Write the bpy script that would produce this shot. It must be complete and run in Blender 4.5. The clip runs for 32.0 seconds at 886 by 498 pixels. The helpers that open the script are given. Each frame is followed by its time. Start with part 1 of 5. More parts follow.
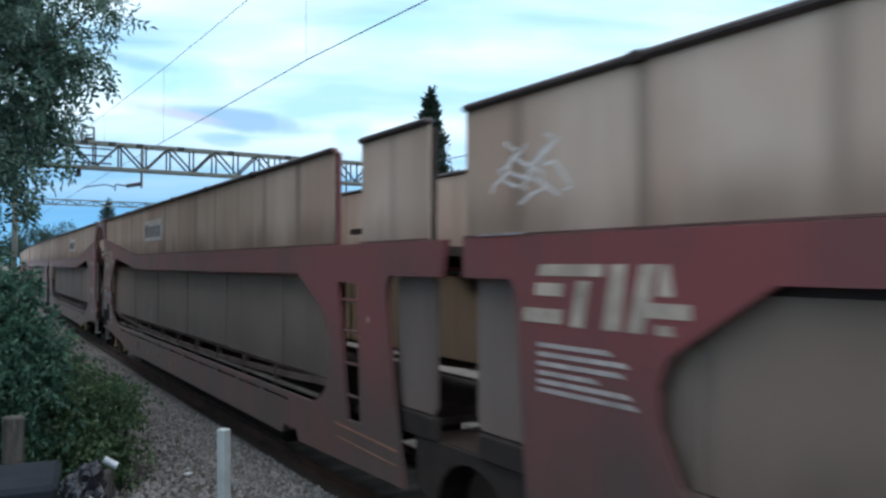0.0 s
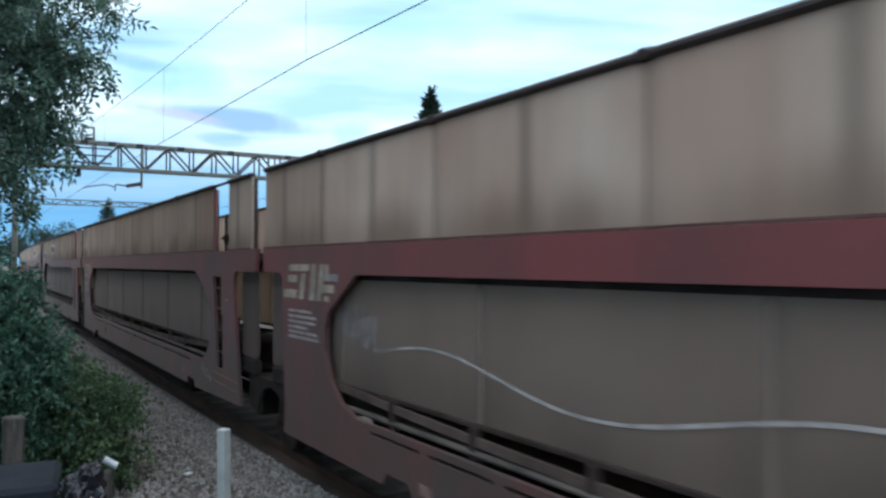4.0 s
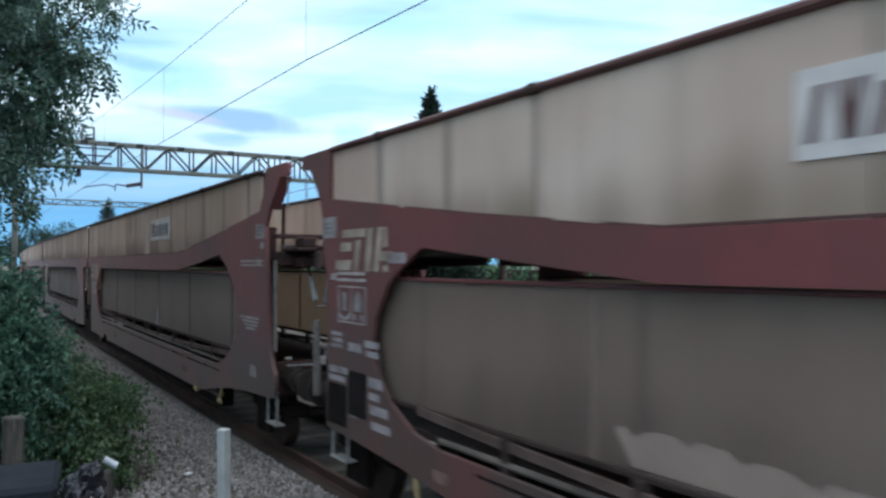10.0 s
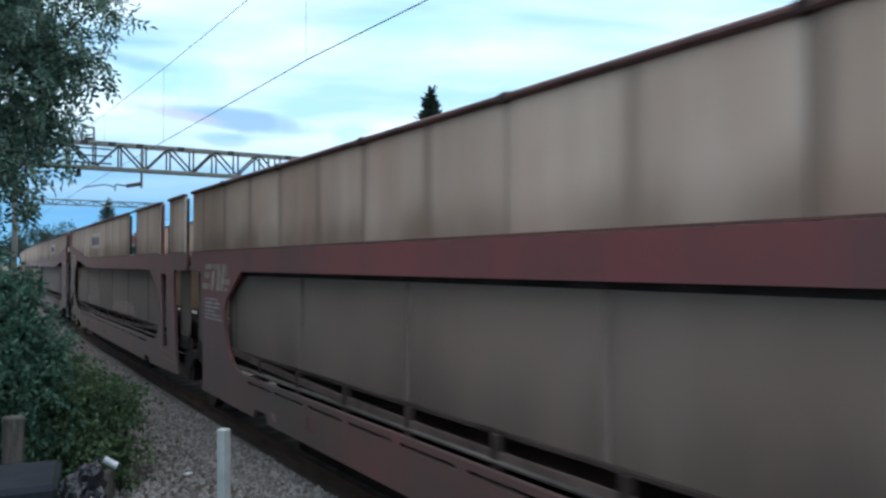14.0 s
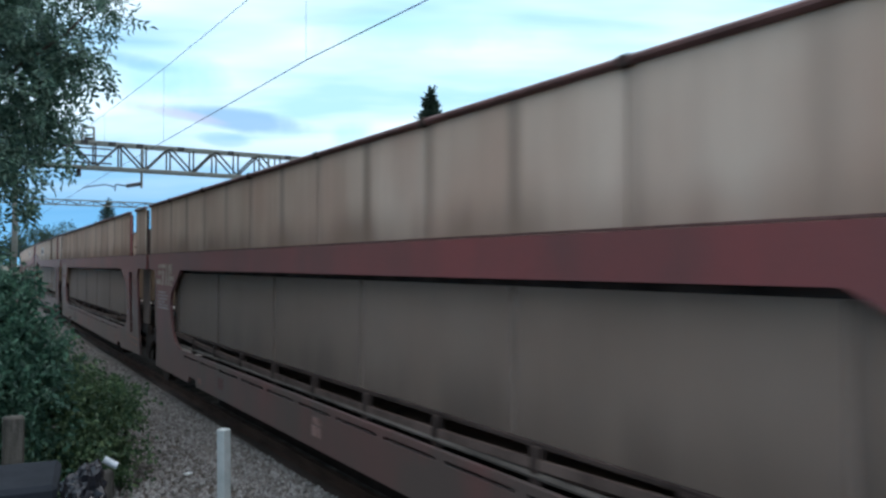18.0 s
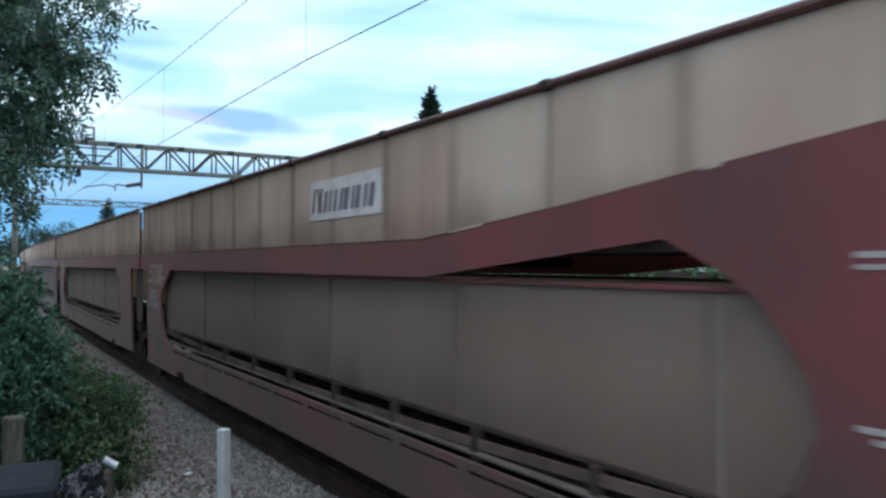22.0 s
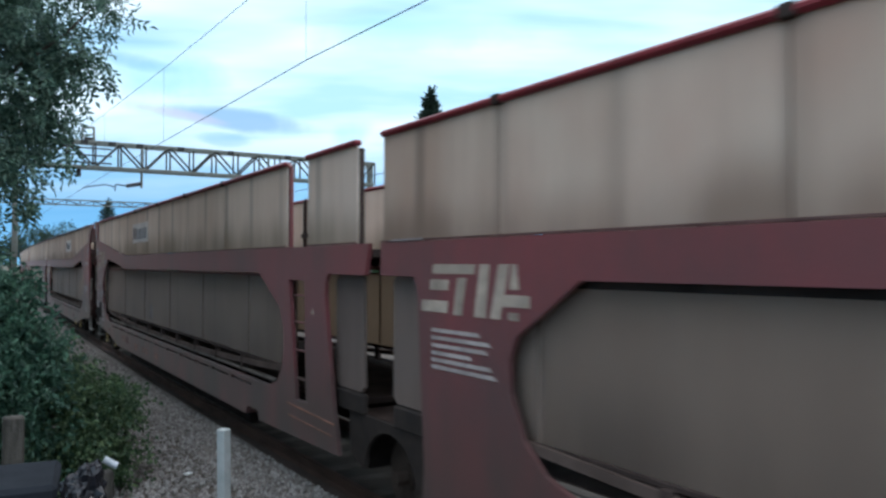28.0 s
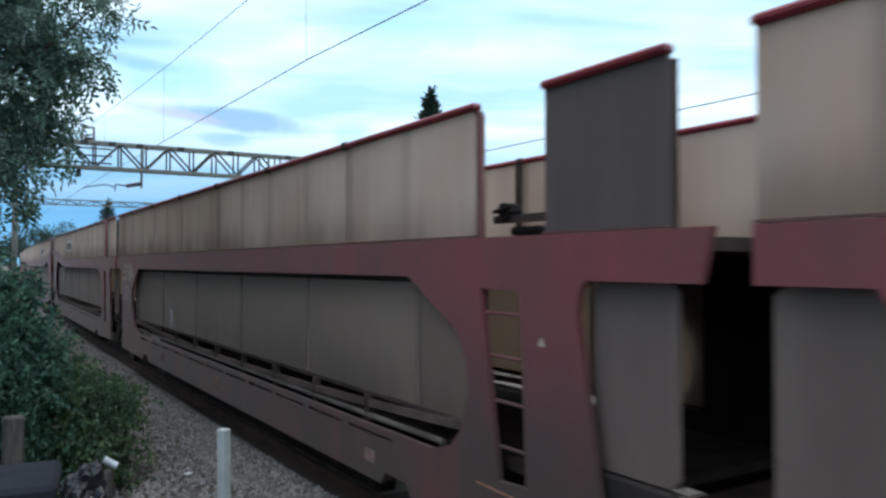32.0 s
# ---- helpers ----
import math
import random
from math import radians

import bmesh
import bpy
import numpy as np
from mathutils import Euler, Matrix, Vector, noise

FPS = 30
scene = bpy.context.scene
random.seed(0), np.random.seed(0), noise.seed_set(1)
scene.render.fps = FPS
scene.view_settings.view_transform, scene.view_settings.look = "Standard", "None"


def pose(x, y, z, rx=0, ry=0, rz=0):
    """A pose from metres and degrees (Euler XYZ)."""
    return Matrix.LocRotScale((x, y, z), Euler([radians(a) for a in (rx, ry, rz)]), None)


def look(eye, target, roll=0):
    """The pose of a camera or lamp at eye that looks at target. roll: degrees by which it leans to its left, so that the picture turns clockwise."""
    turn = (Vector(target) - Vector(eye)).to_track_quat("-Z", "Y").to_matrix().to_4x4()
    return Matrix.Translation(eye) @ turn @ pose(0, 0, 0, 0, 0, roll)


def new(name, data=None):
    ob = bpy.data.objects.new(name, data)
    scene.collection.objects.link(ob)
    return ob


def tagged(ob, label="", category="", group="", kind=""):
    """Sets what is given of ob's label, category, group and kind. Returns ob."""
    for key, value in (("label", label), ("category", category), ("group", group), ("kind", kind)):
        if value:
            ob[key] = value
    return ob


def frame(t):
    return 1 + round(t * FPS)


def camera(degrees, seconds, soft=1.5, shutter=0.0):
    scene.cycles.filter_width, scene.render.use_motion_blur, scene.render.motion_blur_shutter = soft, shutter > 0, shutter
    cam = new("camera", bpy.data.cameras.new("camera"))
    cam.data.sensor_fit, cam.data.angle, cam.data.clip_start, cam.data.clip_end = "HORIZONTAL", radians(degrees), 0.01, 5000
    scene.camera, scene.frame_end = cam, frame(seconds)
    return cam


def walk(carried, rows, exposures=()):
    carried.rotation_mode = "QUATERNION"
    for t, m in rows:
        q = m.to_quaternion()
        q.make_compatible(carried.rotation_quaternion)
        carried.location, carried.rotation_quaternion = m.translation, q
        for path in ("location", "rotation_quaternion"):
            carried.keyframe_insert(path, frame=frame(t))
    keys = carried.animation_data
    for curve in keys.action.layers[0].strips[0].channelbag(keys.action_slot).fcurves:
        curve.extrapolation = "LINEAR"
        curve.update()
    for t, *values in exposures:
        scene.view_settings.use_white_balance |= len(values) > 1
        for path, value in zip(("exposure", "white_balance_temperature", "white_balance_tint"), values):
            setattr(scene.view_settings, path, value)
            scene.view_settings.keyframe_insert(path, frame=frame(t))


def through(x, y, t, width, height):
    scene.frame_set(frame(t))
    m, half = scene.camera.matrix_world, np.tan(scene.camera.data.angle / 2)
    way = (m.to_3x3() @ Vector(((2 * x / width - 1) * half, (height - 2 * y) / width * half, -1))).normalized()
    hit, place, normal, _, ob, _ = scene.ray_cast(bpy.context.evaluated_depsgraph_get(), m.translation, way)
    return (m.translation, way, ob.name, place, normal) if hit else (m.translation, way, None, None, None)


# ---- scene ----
# World: metres, z = 0 at the rail head, +Y along the track (the way the train goes), +X across it.
cam = camera(59.55, 32.0, soft=2.6, shutter=0.5)
EYE = (0.0, 0.0, 2.57)
VIEW = pose(*EYE, 91.13, 0, -32.24)
walk(cam, [(0, VIEW), (32, VIEW)], exposures=((0, 1.05, 6050, 10), (32, 1.05, 6050, 10)))

# ---------------------------------------------------------------- light
world = bpy.data.worlds.new("evening_sky")
scene.world = world
world.use_nodes = True


def link(nt, a, b):
    nt.links.new(a, b)


def build_sky():
    nt = world.node_tree
    n = nt.nodes
    n.clear()
    out = n.new("ShaderNodeOutputWorld")
    bg = n.new("ShaderNodeBackground")
    sky = n.new("ShaderNodeTexSky")
    sky.sky_type, sky.sun_disc = "NISHITA", False
    sky.sun_elevation, sky.sun_rotation = radians(24), radians(100)
    sky.air_density, sky.dust_density, sky.ozone_density = 1.0, 0.1, 2.5
    scale = n.new("ShaderNodeVectorMath")
    scale.operation = "SCALE"
    scale.inputs["Scale"].default_value = SKY_GAIN
    link(nt, sky.outputs[0], scale.inputs[0])
    # clouds on a flat layer overhead
    tc = n.new("ShaderNodeTexCoord")
    up = n.new("ShaderNodeVectorMath")
    up.operation, up.inputs[1].default_value = "ADD", (0.0, 0.0, 0.30)
    link(nt, tc.outputs["Generated"], up.inputs[0])
    link(nt, up.outputs[0], sky.inputs["Vector"])
    sep = n.new("ShaderNodeSeparateXYZ")
    link(nt, tc.outputs["Generated"], sep.inputs[0])
    lift = n.new("ShaderNodeMath")
    lift.operation, lift.inputs[1].default_value = "ADD", 0.16
    top = n.new("ShaderNodeMath")
    top.operation, top.inputs[1].default_value = "MAXIMUM", 0.0
    link(nt, sep.outputs["Z"], top.inputs[0])
    link(nt, top.outputs[0], lift.inputs[0])
    comb = n.new("ShaderNodeCombineXYZ")
    for ax in "XY":
        dv = n.new("ShaderNodeMath")
        dv.operation = "DIVIDE"
        link(nt, sep.outputs[ax], dv.inputs[0])
        link(nt, lift.outputs[0], dv.inputs[1])
        link(nt, dv.outputs[0], comb.inputs[ax])
    mp = n.new("ShaderNodeMapping")
    mp.vector_type = "TEXTURE"
    mp.inputs["Location"].default_value = CLOUD_SHIFT
    mp.inputs["Rotation"].default_value = (0, 0, radians(-32))
    mp.inputs["Scale"].default_value = (1.9, 0.8, 1.0)
    link(nt, comb.outputs[0], mp.inputs[0])
    n1 = n.new("ShaderNodeTexNoise")
    n1.inputs["Scale"].default_value, n1.inputs["Detail"].default_value, n1.inputs["Roughness"].default_value = 0.9, 5.0, 0.5
    n1.inputs["Distortion"].default_value = 0.35
    link(nt, mp.outputs[0], n1.inputs["Vector"])
    ramp = n.new("ShaderNodeValToRGB")
    ramp.color_ramp.elements[0].position, ramp.color_ramp.elements[1].position = 0.24, 0.44
    link(nt, n1.outputs["Fac"], ramp.inputs[0])
    # less cloud towards the horizon
    hz = n.new("ShaderNodeMapRange")
    hz.inputs["From Min"].default_value, hz.inputs["From Max"].default_value = 0.06, 0.17
    hz.inputs["To Min"].default_value, hz.inputs["To Max"].default_value = 0.05, 1.0
    link(nt, sep.outputs["Z"], hz.inputs["Value"])
    mul = n.new("ShaderNodeMath")
    mul.operation = "MULTIPLY"
    link(nt, ramp.outputs[0], mul.inputs[0])
    link(nt, hz.outputs[0], mul.inputs[1])
    n2 = n.new("ShaderNodeTexNoise")
    n2.inputs["Scale"].default_value, n2.inputs["Detail"].default_value = 1.7, 4.0
    link(nt, mp.outputs[0], n2.inputs["Vector"])
    tone = n.new("ShaderNodeValToRGB")
    tone.color_ramp.elements[0].position, tone.color_ramp.elements[0].color = 0.36, (0.28, 0.45, 0.57, 1)
    tone.color_ramp.elements[1].position, tone.color_ramp.elements[1].color = 0.60, (0.50, 0.60, 0.65, 1)
    link(nt, n2.outputs["Fac"], tone.inputs[0])
    mix = n.new("ShaderNodeMix")
    mix.data_type = "RGBA"
    link(nt, mul.outputs[0], mix.inputs["Factor"])
    tint = n.new("ShaderNodeVectorMath")
    tint.operation, tint.inputs[1].default_value = "MULTIPLY", (0.66, 1.02, 1.0)
    link(nt, scale.outputs[0], tint.inputs[0])
    link(nt, tint.outputs[0], mix.inputs["A"])
    # an overcast layer is brightest overhead
    high = n.new("ShaderNodeMapRange")
    high.inputs["From Min"].default_value, high.inputs["From Max"].default_value = 0.33, 1.0
    link(nt, sep.outputs["Z"], high.inputs["Value"])
    gain = n.new("ShaderNodeMix")
    gain.data_type = "RGBA"
    gain.inputs["A"].default_value, gain.inputs["B"].default_value = (1, 1, 1, 1), (2.40, 1.85, 1.64, 1)
    link(nt, high.outputs[0], gain.inputs["Factor"])
    lit = n.new("ShaderNodeVectorMath")
    lit.operation = "MULTIPLY"
    link(nt, tone.outputs[0], lit.inputs[0])
    link(nt, gain.outputs["Result"], lit.inputs[1])
    link(nt, lit.outputs[0], mix.inputs["B"])

    def calc(op, a, b, c=None):
        m = n.new("ShaderNodeMath")
        m.operation = op
        for sock, v in zip(m.inputs, (a, b, c)):
            if isinstance(v, (int, float)):
                sock.default_value = v
            elif v is not None:
                link(nt, v, sock)
        return m.outputs[0]
    # breaks in the cloud and a lilac bank, on slopes a (across) and b (up) about the way along the line
    turn = n.new("ShaderNodeVectorRotate")
    turn.rotation_type, turn.inputs["Angle"].default_value = "Z_AXIS", radians(32.24)
    link(nt, tc.outputs["Generated"], turn.inputs["Vector"])
    ax = n.new("ShaderNodeSeparateXYZ")
    link(nt, turn.outputs[0], ax.inputs[0])
    ahead = calc("MAXIMUM", ax.outputs["Y"], 0.05)
    a_, b_ = calc("DIVIDE", ax.outputs["X"], ahead), calc("DIVIDE", ax.outputs["Z"], ahead)
    fray = n.new("ShaderNodeTexNoise")
    fray.inputs["Scale"].default_value, fray.inputs["Detail"].default_value, fray.inputs["Roughness"].default_value = 9.0, 5.0, 0.55
    link(nt, turn.outputs[0], fray.inputs["Vector"])
    seen = mix.outputs["Result"]
    for a0, b0, wa, wb, slope, col, amount in SKY_BREAKS:
        da = calc("SUBTRACT", a_, a0)
        db = calc("SUBTRACT", calc("SUBTRACT", b_, b0), calc("MULTIPLY", da, slope))
        d = calc("ADD", calc("POWER", calc("ABSOLUTE", calc("DIVIDE", da, wa), 0), 2.0), calc("POWER", calc("ABSOLUTE", calc("DIVIDE", db, wb), 0), 2.0))
        d = calc("ADD", d, calc("MULTIPLY", calc("SUBTRACT", fray.outputs["Fac"], 0.5), 2.6))
        soft_ = n.new("ShaderNodeMapRange")
        soft_.interpolation_type = "SMOOTHSTEP"
        soft_.inputs["From Min"].default_value, soft_.inputs["From Max"].default_value = 1.25, 0.0
        soft_.inputs["To Max"].default_value = amount
        link(nt, d, soft_.inputs["Value"])
        layer = n.new("ShaderNodeMix")
        layer.data_type = "RGBA"
        layer.inputs["B"].default_value = (*col, 1)
        link(nt, soft_.outputs[0], layer.inputs["Factor"])
        link(nt, seen, layer.inputs["A"])
        seen = layer.outputs["Result"]
    link(nt, seen, bg.inputs["Color"])
    bg.inputs["Strength"].default_value = 1.0
    link(nt, bg.outputs[0], out.inputs[0])


SKY_GAIN = 0.125
# clouds' breaks: slope across, slope up, half width, half height, tilt, colour, strength
SKY_BREAKS = ((-0.37, 0.245, 0.085, 0.035, -0.1, (0.20, 0.42, 0.50), 0.7), (-0.395, 0.262, 0.05, 0.013, -0.2, (0.15, 0.30, 0.42), 0.6),
              (-0.27, 0.188, 0.145, 0.015, -0.13, (0.17, 0.29, 0.42), 0.85), (-0.345, 0.195, 0.06, 0.009, -0.2, (0.36, 0.36, 0.46), 0.7),
              (-0.29, 0.162, 0.04, 0.010, -0.1, (0.18, 0.33, 0.45), 0.6), (-0.12, 0.17, 0.04, 0.020, 0.2, (0.20, 0.42, 0.50), 0.6),
              (-0.02, 0.30, 0.16, 0.030, 0.05, (0.25, 0.47, 0.52), 0.5), (0.14, 0.215, 0.10, 0.02, 0.15, (0.28, 0.48, 0.53), 0.4))
CLOUD_SHIFT = (0.0, 0.0, 0.0)
build_sky()
sun = new("evening_sun", bpy.data.lights.new("evening_sun", "SUN"))
sun.data.energy, sun.data.angle, sun.data.color = 0.6, radians(25), (1.0, 0.95, 0.88)
sun.matrix_world = look((60, -10, 27), (0, 0, 0))

# ---------------------------------------------------------------- materials


def mat(name, col, rough=0.7, metal=0.0, var=0.25, scale=3.0, stretch=(1, 1, 1), col2=None, rand=0.0, bump=0.15, fine=40.0, seam=None,
        foot=None, through=0.0, streak=False, coords="Object", spec=0.4, blotch=None, dust=0.0):
    """Base colour with a coarse stain (towards col2), a fine grain, a per-object shift and bump."""
    m = bpy.data.materials.new(name)
    m.use_nodes = True
    nt = m.node_tree
    n = nt.nodes
    bs = n["Principled BSDF"]
    tc = n.new("ShaderNodeTexCoord")
    mp = n.new("ShaderNodeMapping")
    mp.inputs["Scale"].default_value = stretch
    oi = n.new("ShaderNodeObjectInfo")
    off = n.new("ShaderNodeVectorMath")
    off.operation = "SCALE"
    off.inputs[0].default_value = (17.0, 31.0, 0.0)
    link(nt, oi.outputs["Random"], off.inputs["Scale"])
    link(nt, tc.outputs[coords], mp.inputs["Vector"])
    link(nt, off.outputs[0], mp.inputs["Location"])
    a = n.new("ShaderNodeTexNoise")
    a.inputs["Scale"].default_value, a.inputs["Detail"].default_value, a.inputs["Roughness"].default_value = scale, 6.0, 0.6
    link(nt, mp.outputs[0], a.inputs["Vector"])
    ra = n.new("ShaderNodeValToRGB")
    ra.color_ramp.elements[0].position, ra.color_ramp.elements[1].position = 0.38, 0.68
    link(nt, a.outputs["Fac"], ra.inputs[0])
    mx = n.new("ShaderNodeMix")
    mx.data_type = "RGBA"
    c2 = col2 or tuple(c * (1 - 1.6 * var) for c in col)
    mx.inputs["A"].default_value, mx.inputs["B"].default_value = (*col, 1), (*c2, 1)
    link(nt, ra.outputs[0], mx.inputs["Factor"])
    b = n.new("ShaderNodeTexNoise")
    b.inputs["Scale"].default_value, b.inputs["Detail"].default_value = fine, 3.0
    link(nt, mp.outputs[0] if streak else tc.outputs[coords], b.inputs["Vector"])
    mr = n.new("ShaderNodeMapRange")
    mr.inputs["To Min"].default_value, mr.inputs["To Max"].default_value = 1 - var * 0.5, 1 + var * 0.5
    link(nt, b.outputs["Fac"], mr.inputs["Value"])
    stained = mx.outputs["Result"]
    sp = n.new("ShaderNodeSeparateXYZ")
    link(nt, tc.outputs[coords], sp.inputs[0])
    wash = n.new("ShaderNodeTexNoise")
    wash.inputs["Scale"].default_value, wash.inputs["Detail"].default_value = 1.3, 4.0
    link(nt, mp.outputs[0], wash.inputs["Vector"])
    if blotch:
        # broad uneven discolouration
        bn = n.new("ShaderNodeTexNoise")
        bn.inputs["Scale"].default_value, bn.inputs["Detail"].default_value = blotch[1], 5.0
        link(nt, mp.outputs[0] if blotch[3] else tc.outputs[coords], bn.inputs["Vector"])
        br = n.new("ShaderNodeMapRange")
        br.inputs["From Min"].default_value, br.inputs["From Max"].default_value = 0.42, 0.72
        br.inputs["To Min"].default_value, br.inputs["To Max"].default_value = 0.0, blotch[2]
        link(nt, bn.outputs["Fac"], br.inputs["Value"])
        bm_ = n.new("ShaderNodeMix")
        bm_.data_type = "RGBA"
        bm_.inputs["B"].default_value = (*blotch[0], 1)
        link(nt, br.outputs[0], bm_.inputs["Factor"])
        link(nt, stained, bm_.inputs["A"])
        stained = bm_.outputs["Result"]
    for opt in (seam, foot):
        if opt is None:
            continue
        pos = n.new("ShaderNodeMath")
        if opt is seam:
            # runs of dirt below the posts
            pos.operation = "MULTIPLY_ADD"
            pos.inputs[1].default_value, pos.inputs[2].default_value = -1 / seam[1], -seam[0] / seam[1] + 50
            link(nt, sp.outputs["Y"], pos.inputs[0])
            pp = n.new("ShaderNodeMath")
            pp.operation, pp.inputs[1].default_value = "PINGPONG", 0.5
            link(nt, pos.outputs[0], pp.inputs[0])
            src, lo_, hi_, tint, amount = pp.outputs[0], seam[2] / seam[1], 0.008, seam[3], seam[4]
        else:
            # brown tint that grows towards the foot, with a ragged edge
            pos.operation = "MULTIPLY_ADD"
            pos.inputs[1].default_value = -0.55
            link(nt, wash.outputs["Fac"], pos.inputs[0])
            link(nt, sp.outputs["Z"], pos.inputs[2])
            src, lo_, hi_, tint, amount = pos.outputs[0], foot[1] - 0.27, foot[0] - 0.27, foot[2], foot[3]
        mr2 = n.new("ShaderNodeMapRange")
        mr2.interpolation_type = "SMOOTHSTEP"
        mr2.inputs["From Min"].default_value, mr2.inputs["From Max"].default_value = lo_, hi_
        link(nt, src, mr2.inputs["Value"])
        am = n.new("ShaderNodeMath")
        am.operation = "MULTIPLY"
        link(nt, mr2.outputs[0], am.inputs[0])
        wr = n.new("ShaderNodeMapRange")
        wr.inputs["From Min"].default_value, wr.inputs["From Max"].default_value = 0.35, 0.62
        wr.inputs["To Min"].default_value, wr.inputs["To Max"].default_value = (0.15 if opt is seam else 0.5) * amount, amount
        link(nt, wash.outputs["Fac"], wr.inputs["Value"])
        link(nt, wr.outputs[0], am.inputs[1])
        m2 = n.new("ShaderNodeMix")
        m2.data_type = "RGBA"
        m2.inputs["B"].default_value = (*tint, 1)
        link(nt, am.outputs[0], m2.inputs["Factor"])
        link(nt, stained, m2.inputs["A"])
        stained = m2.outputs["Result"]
    hs = n.new("ShaderNodeHueSaturation")
    link(nt, stained, hs.inputs["Color"])
    rr = n.new("ShaderNodeMapRange")
    rr.inputs["To Min"].default_value, rr.inputs["To Max"].default_value = 1 - rand, 1 + rand
    link(nt, oi.outputs["Random"], rr.inputs["Value"])
    mu = n.new("ShaderNodeMath")
    mu.operation = "MULTIPLY"
    link(nt, mr.outputs[0], mu.inputs[0])
    link(nt, rr.outputs[0], mu.inputs[1])
    link(nt, mu.outputs[0], hs.inputs["Value"])
    link(nt, hs.outputs[0], bs.inputs["Base Color"])
    bs.inputs["Roughness"].default_value, bs.inputs["Metallic"].default_value = rough, metal
    bs.inputs["Specular IOR Level"].default_value = spec
    if dust:
        bs.inputs["Sheen Weight"].default_value, bs.inputs["Sheen Roughness"].default_value = dust, 0.45
        bs.inputs["Sheen Tint"].default_value = (0.60, 0.54, 0.48, 1)
    if bump:
        bp = n.new("ShaderNodeBump")
        bp.inputs["Strength"].default_value, bp.inputs["Distance"].default_value = bump, 0.02
        link(nt, b.outputs["Fac"], bp.inputs["Height"])
        link(nt, bp.outputs[0], bs.inputs["Normal"])
    if through:
        # thin sheet that lets some light pass
        tr = n.new("ShaderNodeBsdfTranslucent")
        tr.inputs["Color"].default_value = (0.58, 0.49, 0.40, 1)
        ms = n.new("ShaderNodeMixShader")
        ms.inputs[0].default_value = through
        link(nt, bs.outputs[0], ms.inputs[1])
        link(nt, tr.outputs[0], ms.inputs[2])
        link(nt, ms.outputs[0], n["Material Output"].inputs["Surface"])
    return m


def leaf_mat(name, col, col2):
    m = bpy.data.materials.new(name)
    m.use_nodes = True
    nt = m.node_tree
    n = nt.nodes
    bs = n["Principled BSDF"]
    ge = n.new("ShaderNodeNewGeometry")
    mx = n.new("ShaderNodeMix")
    mx.data_type = "RGBA"
    mx.inputs["A"].default_value, mx.inputs["B"].default_value = (*col, 1), (*col2, 1)
    pw = n.new("ShaderNodeMath")
    pw.operation, pw.inputs[1].default_value = "POWER", 1.7
    link(nt, ge.outputs["Random Per Island"], pw.inputs[0])
    link(nt, pw.outputs[0], mx.inputs["Factor"])
    link(nt, mx.outputs["Result"], bs.inputs["Base Color"])
    bs.inputs["Roughness"].default_value = 0.55
    tr = n.new("ShaderNodeBsdfTranslucent")
    link(nt, mx.outputs["Result"], tr.inputs["Color"])
    ms = n.new("ShaderNodeMixShader")
    ms.inputs[0].default_value = 0.3
    link(nt, bs.outputs[0], ms.inputs[1])
    link(nt, tr.outputs[0], ms.inputs[2])
    link(nt, ms.outputs[0], n["Material Output"].inputs["Surface"])
    return m


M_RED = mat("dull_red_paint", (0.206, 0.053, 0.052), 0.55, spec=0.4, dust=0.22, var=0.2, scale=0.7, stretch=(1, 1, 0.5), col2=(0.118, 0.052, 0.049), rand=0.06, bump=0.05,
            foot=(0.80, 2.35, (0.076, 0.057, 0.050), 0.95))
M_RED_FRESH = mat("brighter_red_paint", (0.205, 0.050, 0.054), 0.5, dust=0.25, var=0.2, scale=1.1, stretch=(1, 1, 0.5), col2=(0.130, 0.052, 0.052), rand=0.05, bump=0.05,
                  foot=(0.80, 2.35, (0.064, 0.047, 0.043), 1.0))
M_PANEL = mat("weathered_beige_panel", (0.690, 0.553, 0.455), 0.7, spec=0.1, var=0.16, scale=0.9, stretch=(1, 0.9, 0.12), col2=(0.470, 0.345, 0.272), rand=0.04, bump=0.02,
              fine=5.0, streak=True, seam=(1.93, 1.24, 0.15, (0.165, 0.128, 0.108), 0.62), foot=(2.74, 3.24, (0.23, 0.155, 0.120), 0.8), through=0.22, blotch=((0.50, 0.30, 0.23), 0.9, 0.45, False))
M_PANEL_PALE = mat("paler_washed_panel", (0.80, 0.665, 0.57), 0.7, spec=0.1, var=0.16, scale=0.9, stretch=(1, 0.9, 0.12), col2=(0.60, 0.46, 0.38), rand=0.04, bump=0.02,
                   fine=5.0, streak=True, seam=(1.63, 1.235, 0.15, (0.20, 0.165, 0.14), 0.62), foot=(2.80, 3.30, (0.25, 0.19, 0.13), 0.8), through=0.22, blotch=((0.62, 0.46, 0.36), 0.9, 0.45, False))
M_PANEL_DARK = mat("dark_grey_panel", (0.128, 0.100, 0.094), 0.7, spec=0.08, var=0.10, scale=0.8, stretch=(1, 1.5, 0.15), col2=(0.090, 0.072, 0.068), bump=0.02)
M_GREY = mat("dusty_grey_panel", (0.345, 0.255, 0.205), 0.55, spec=0.25, dust=0.3, var=0.12, scale=0.8, stretch=(1, 1.2, 0.3), col2=(0.275, 0.200, 0.160), rand=0.04, bump=0.02,
             fine=4.0, streak=True, seam=(2.32, 2.67, 0.10, (0.095, 0.082, 0.072), 0.35), foot=(1.20, 1.95, (0.13, 0.098, 0.084), 0.8), through=0.42, blotch=((0.37, 0.285, 0.235), 0.8, 0.6, False))
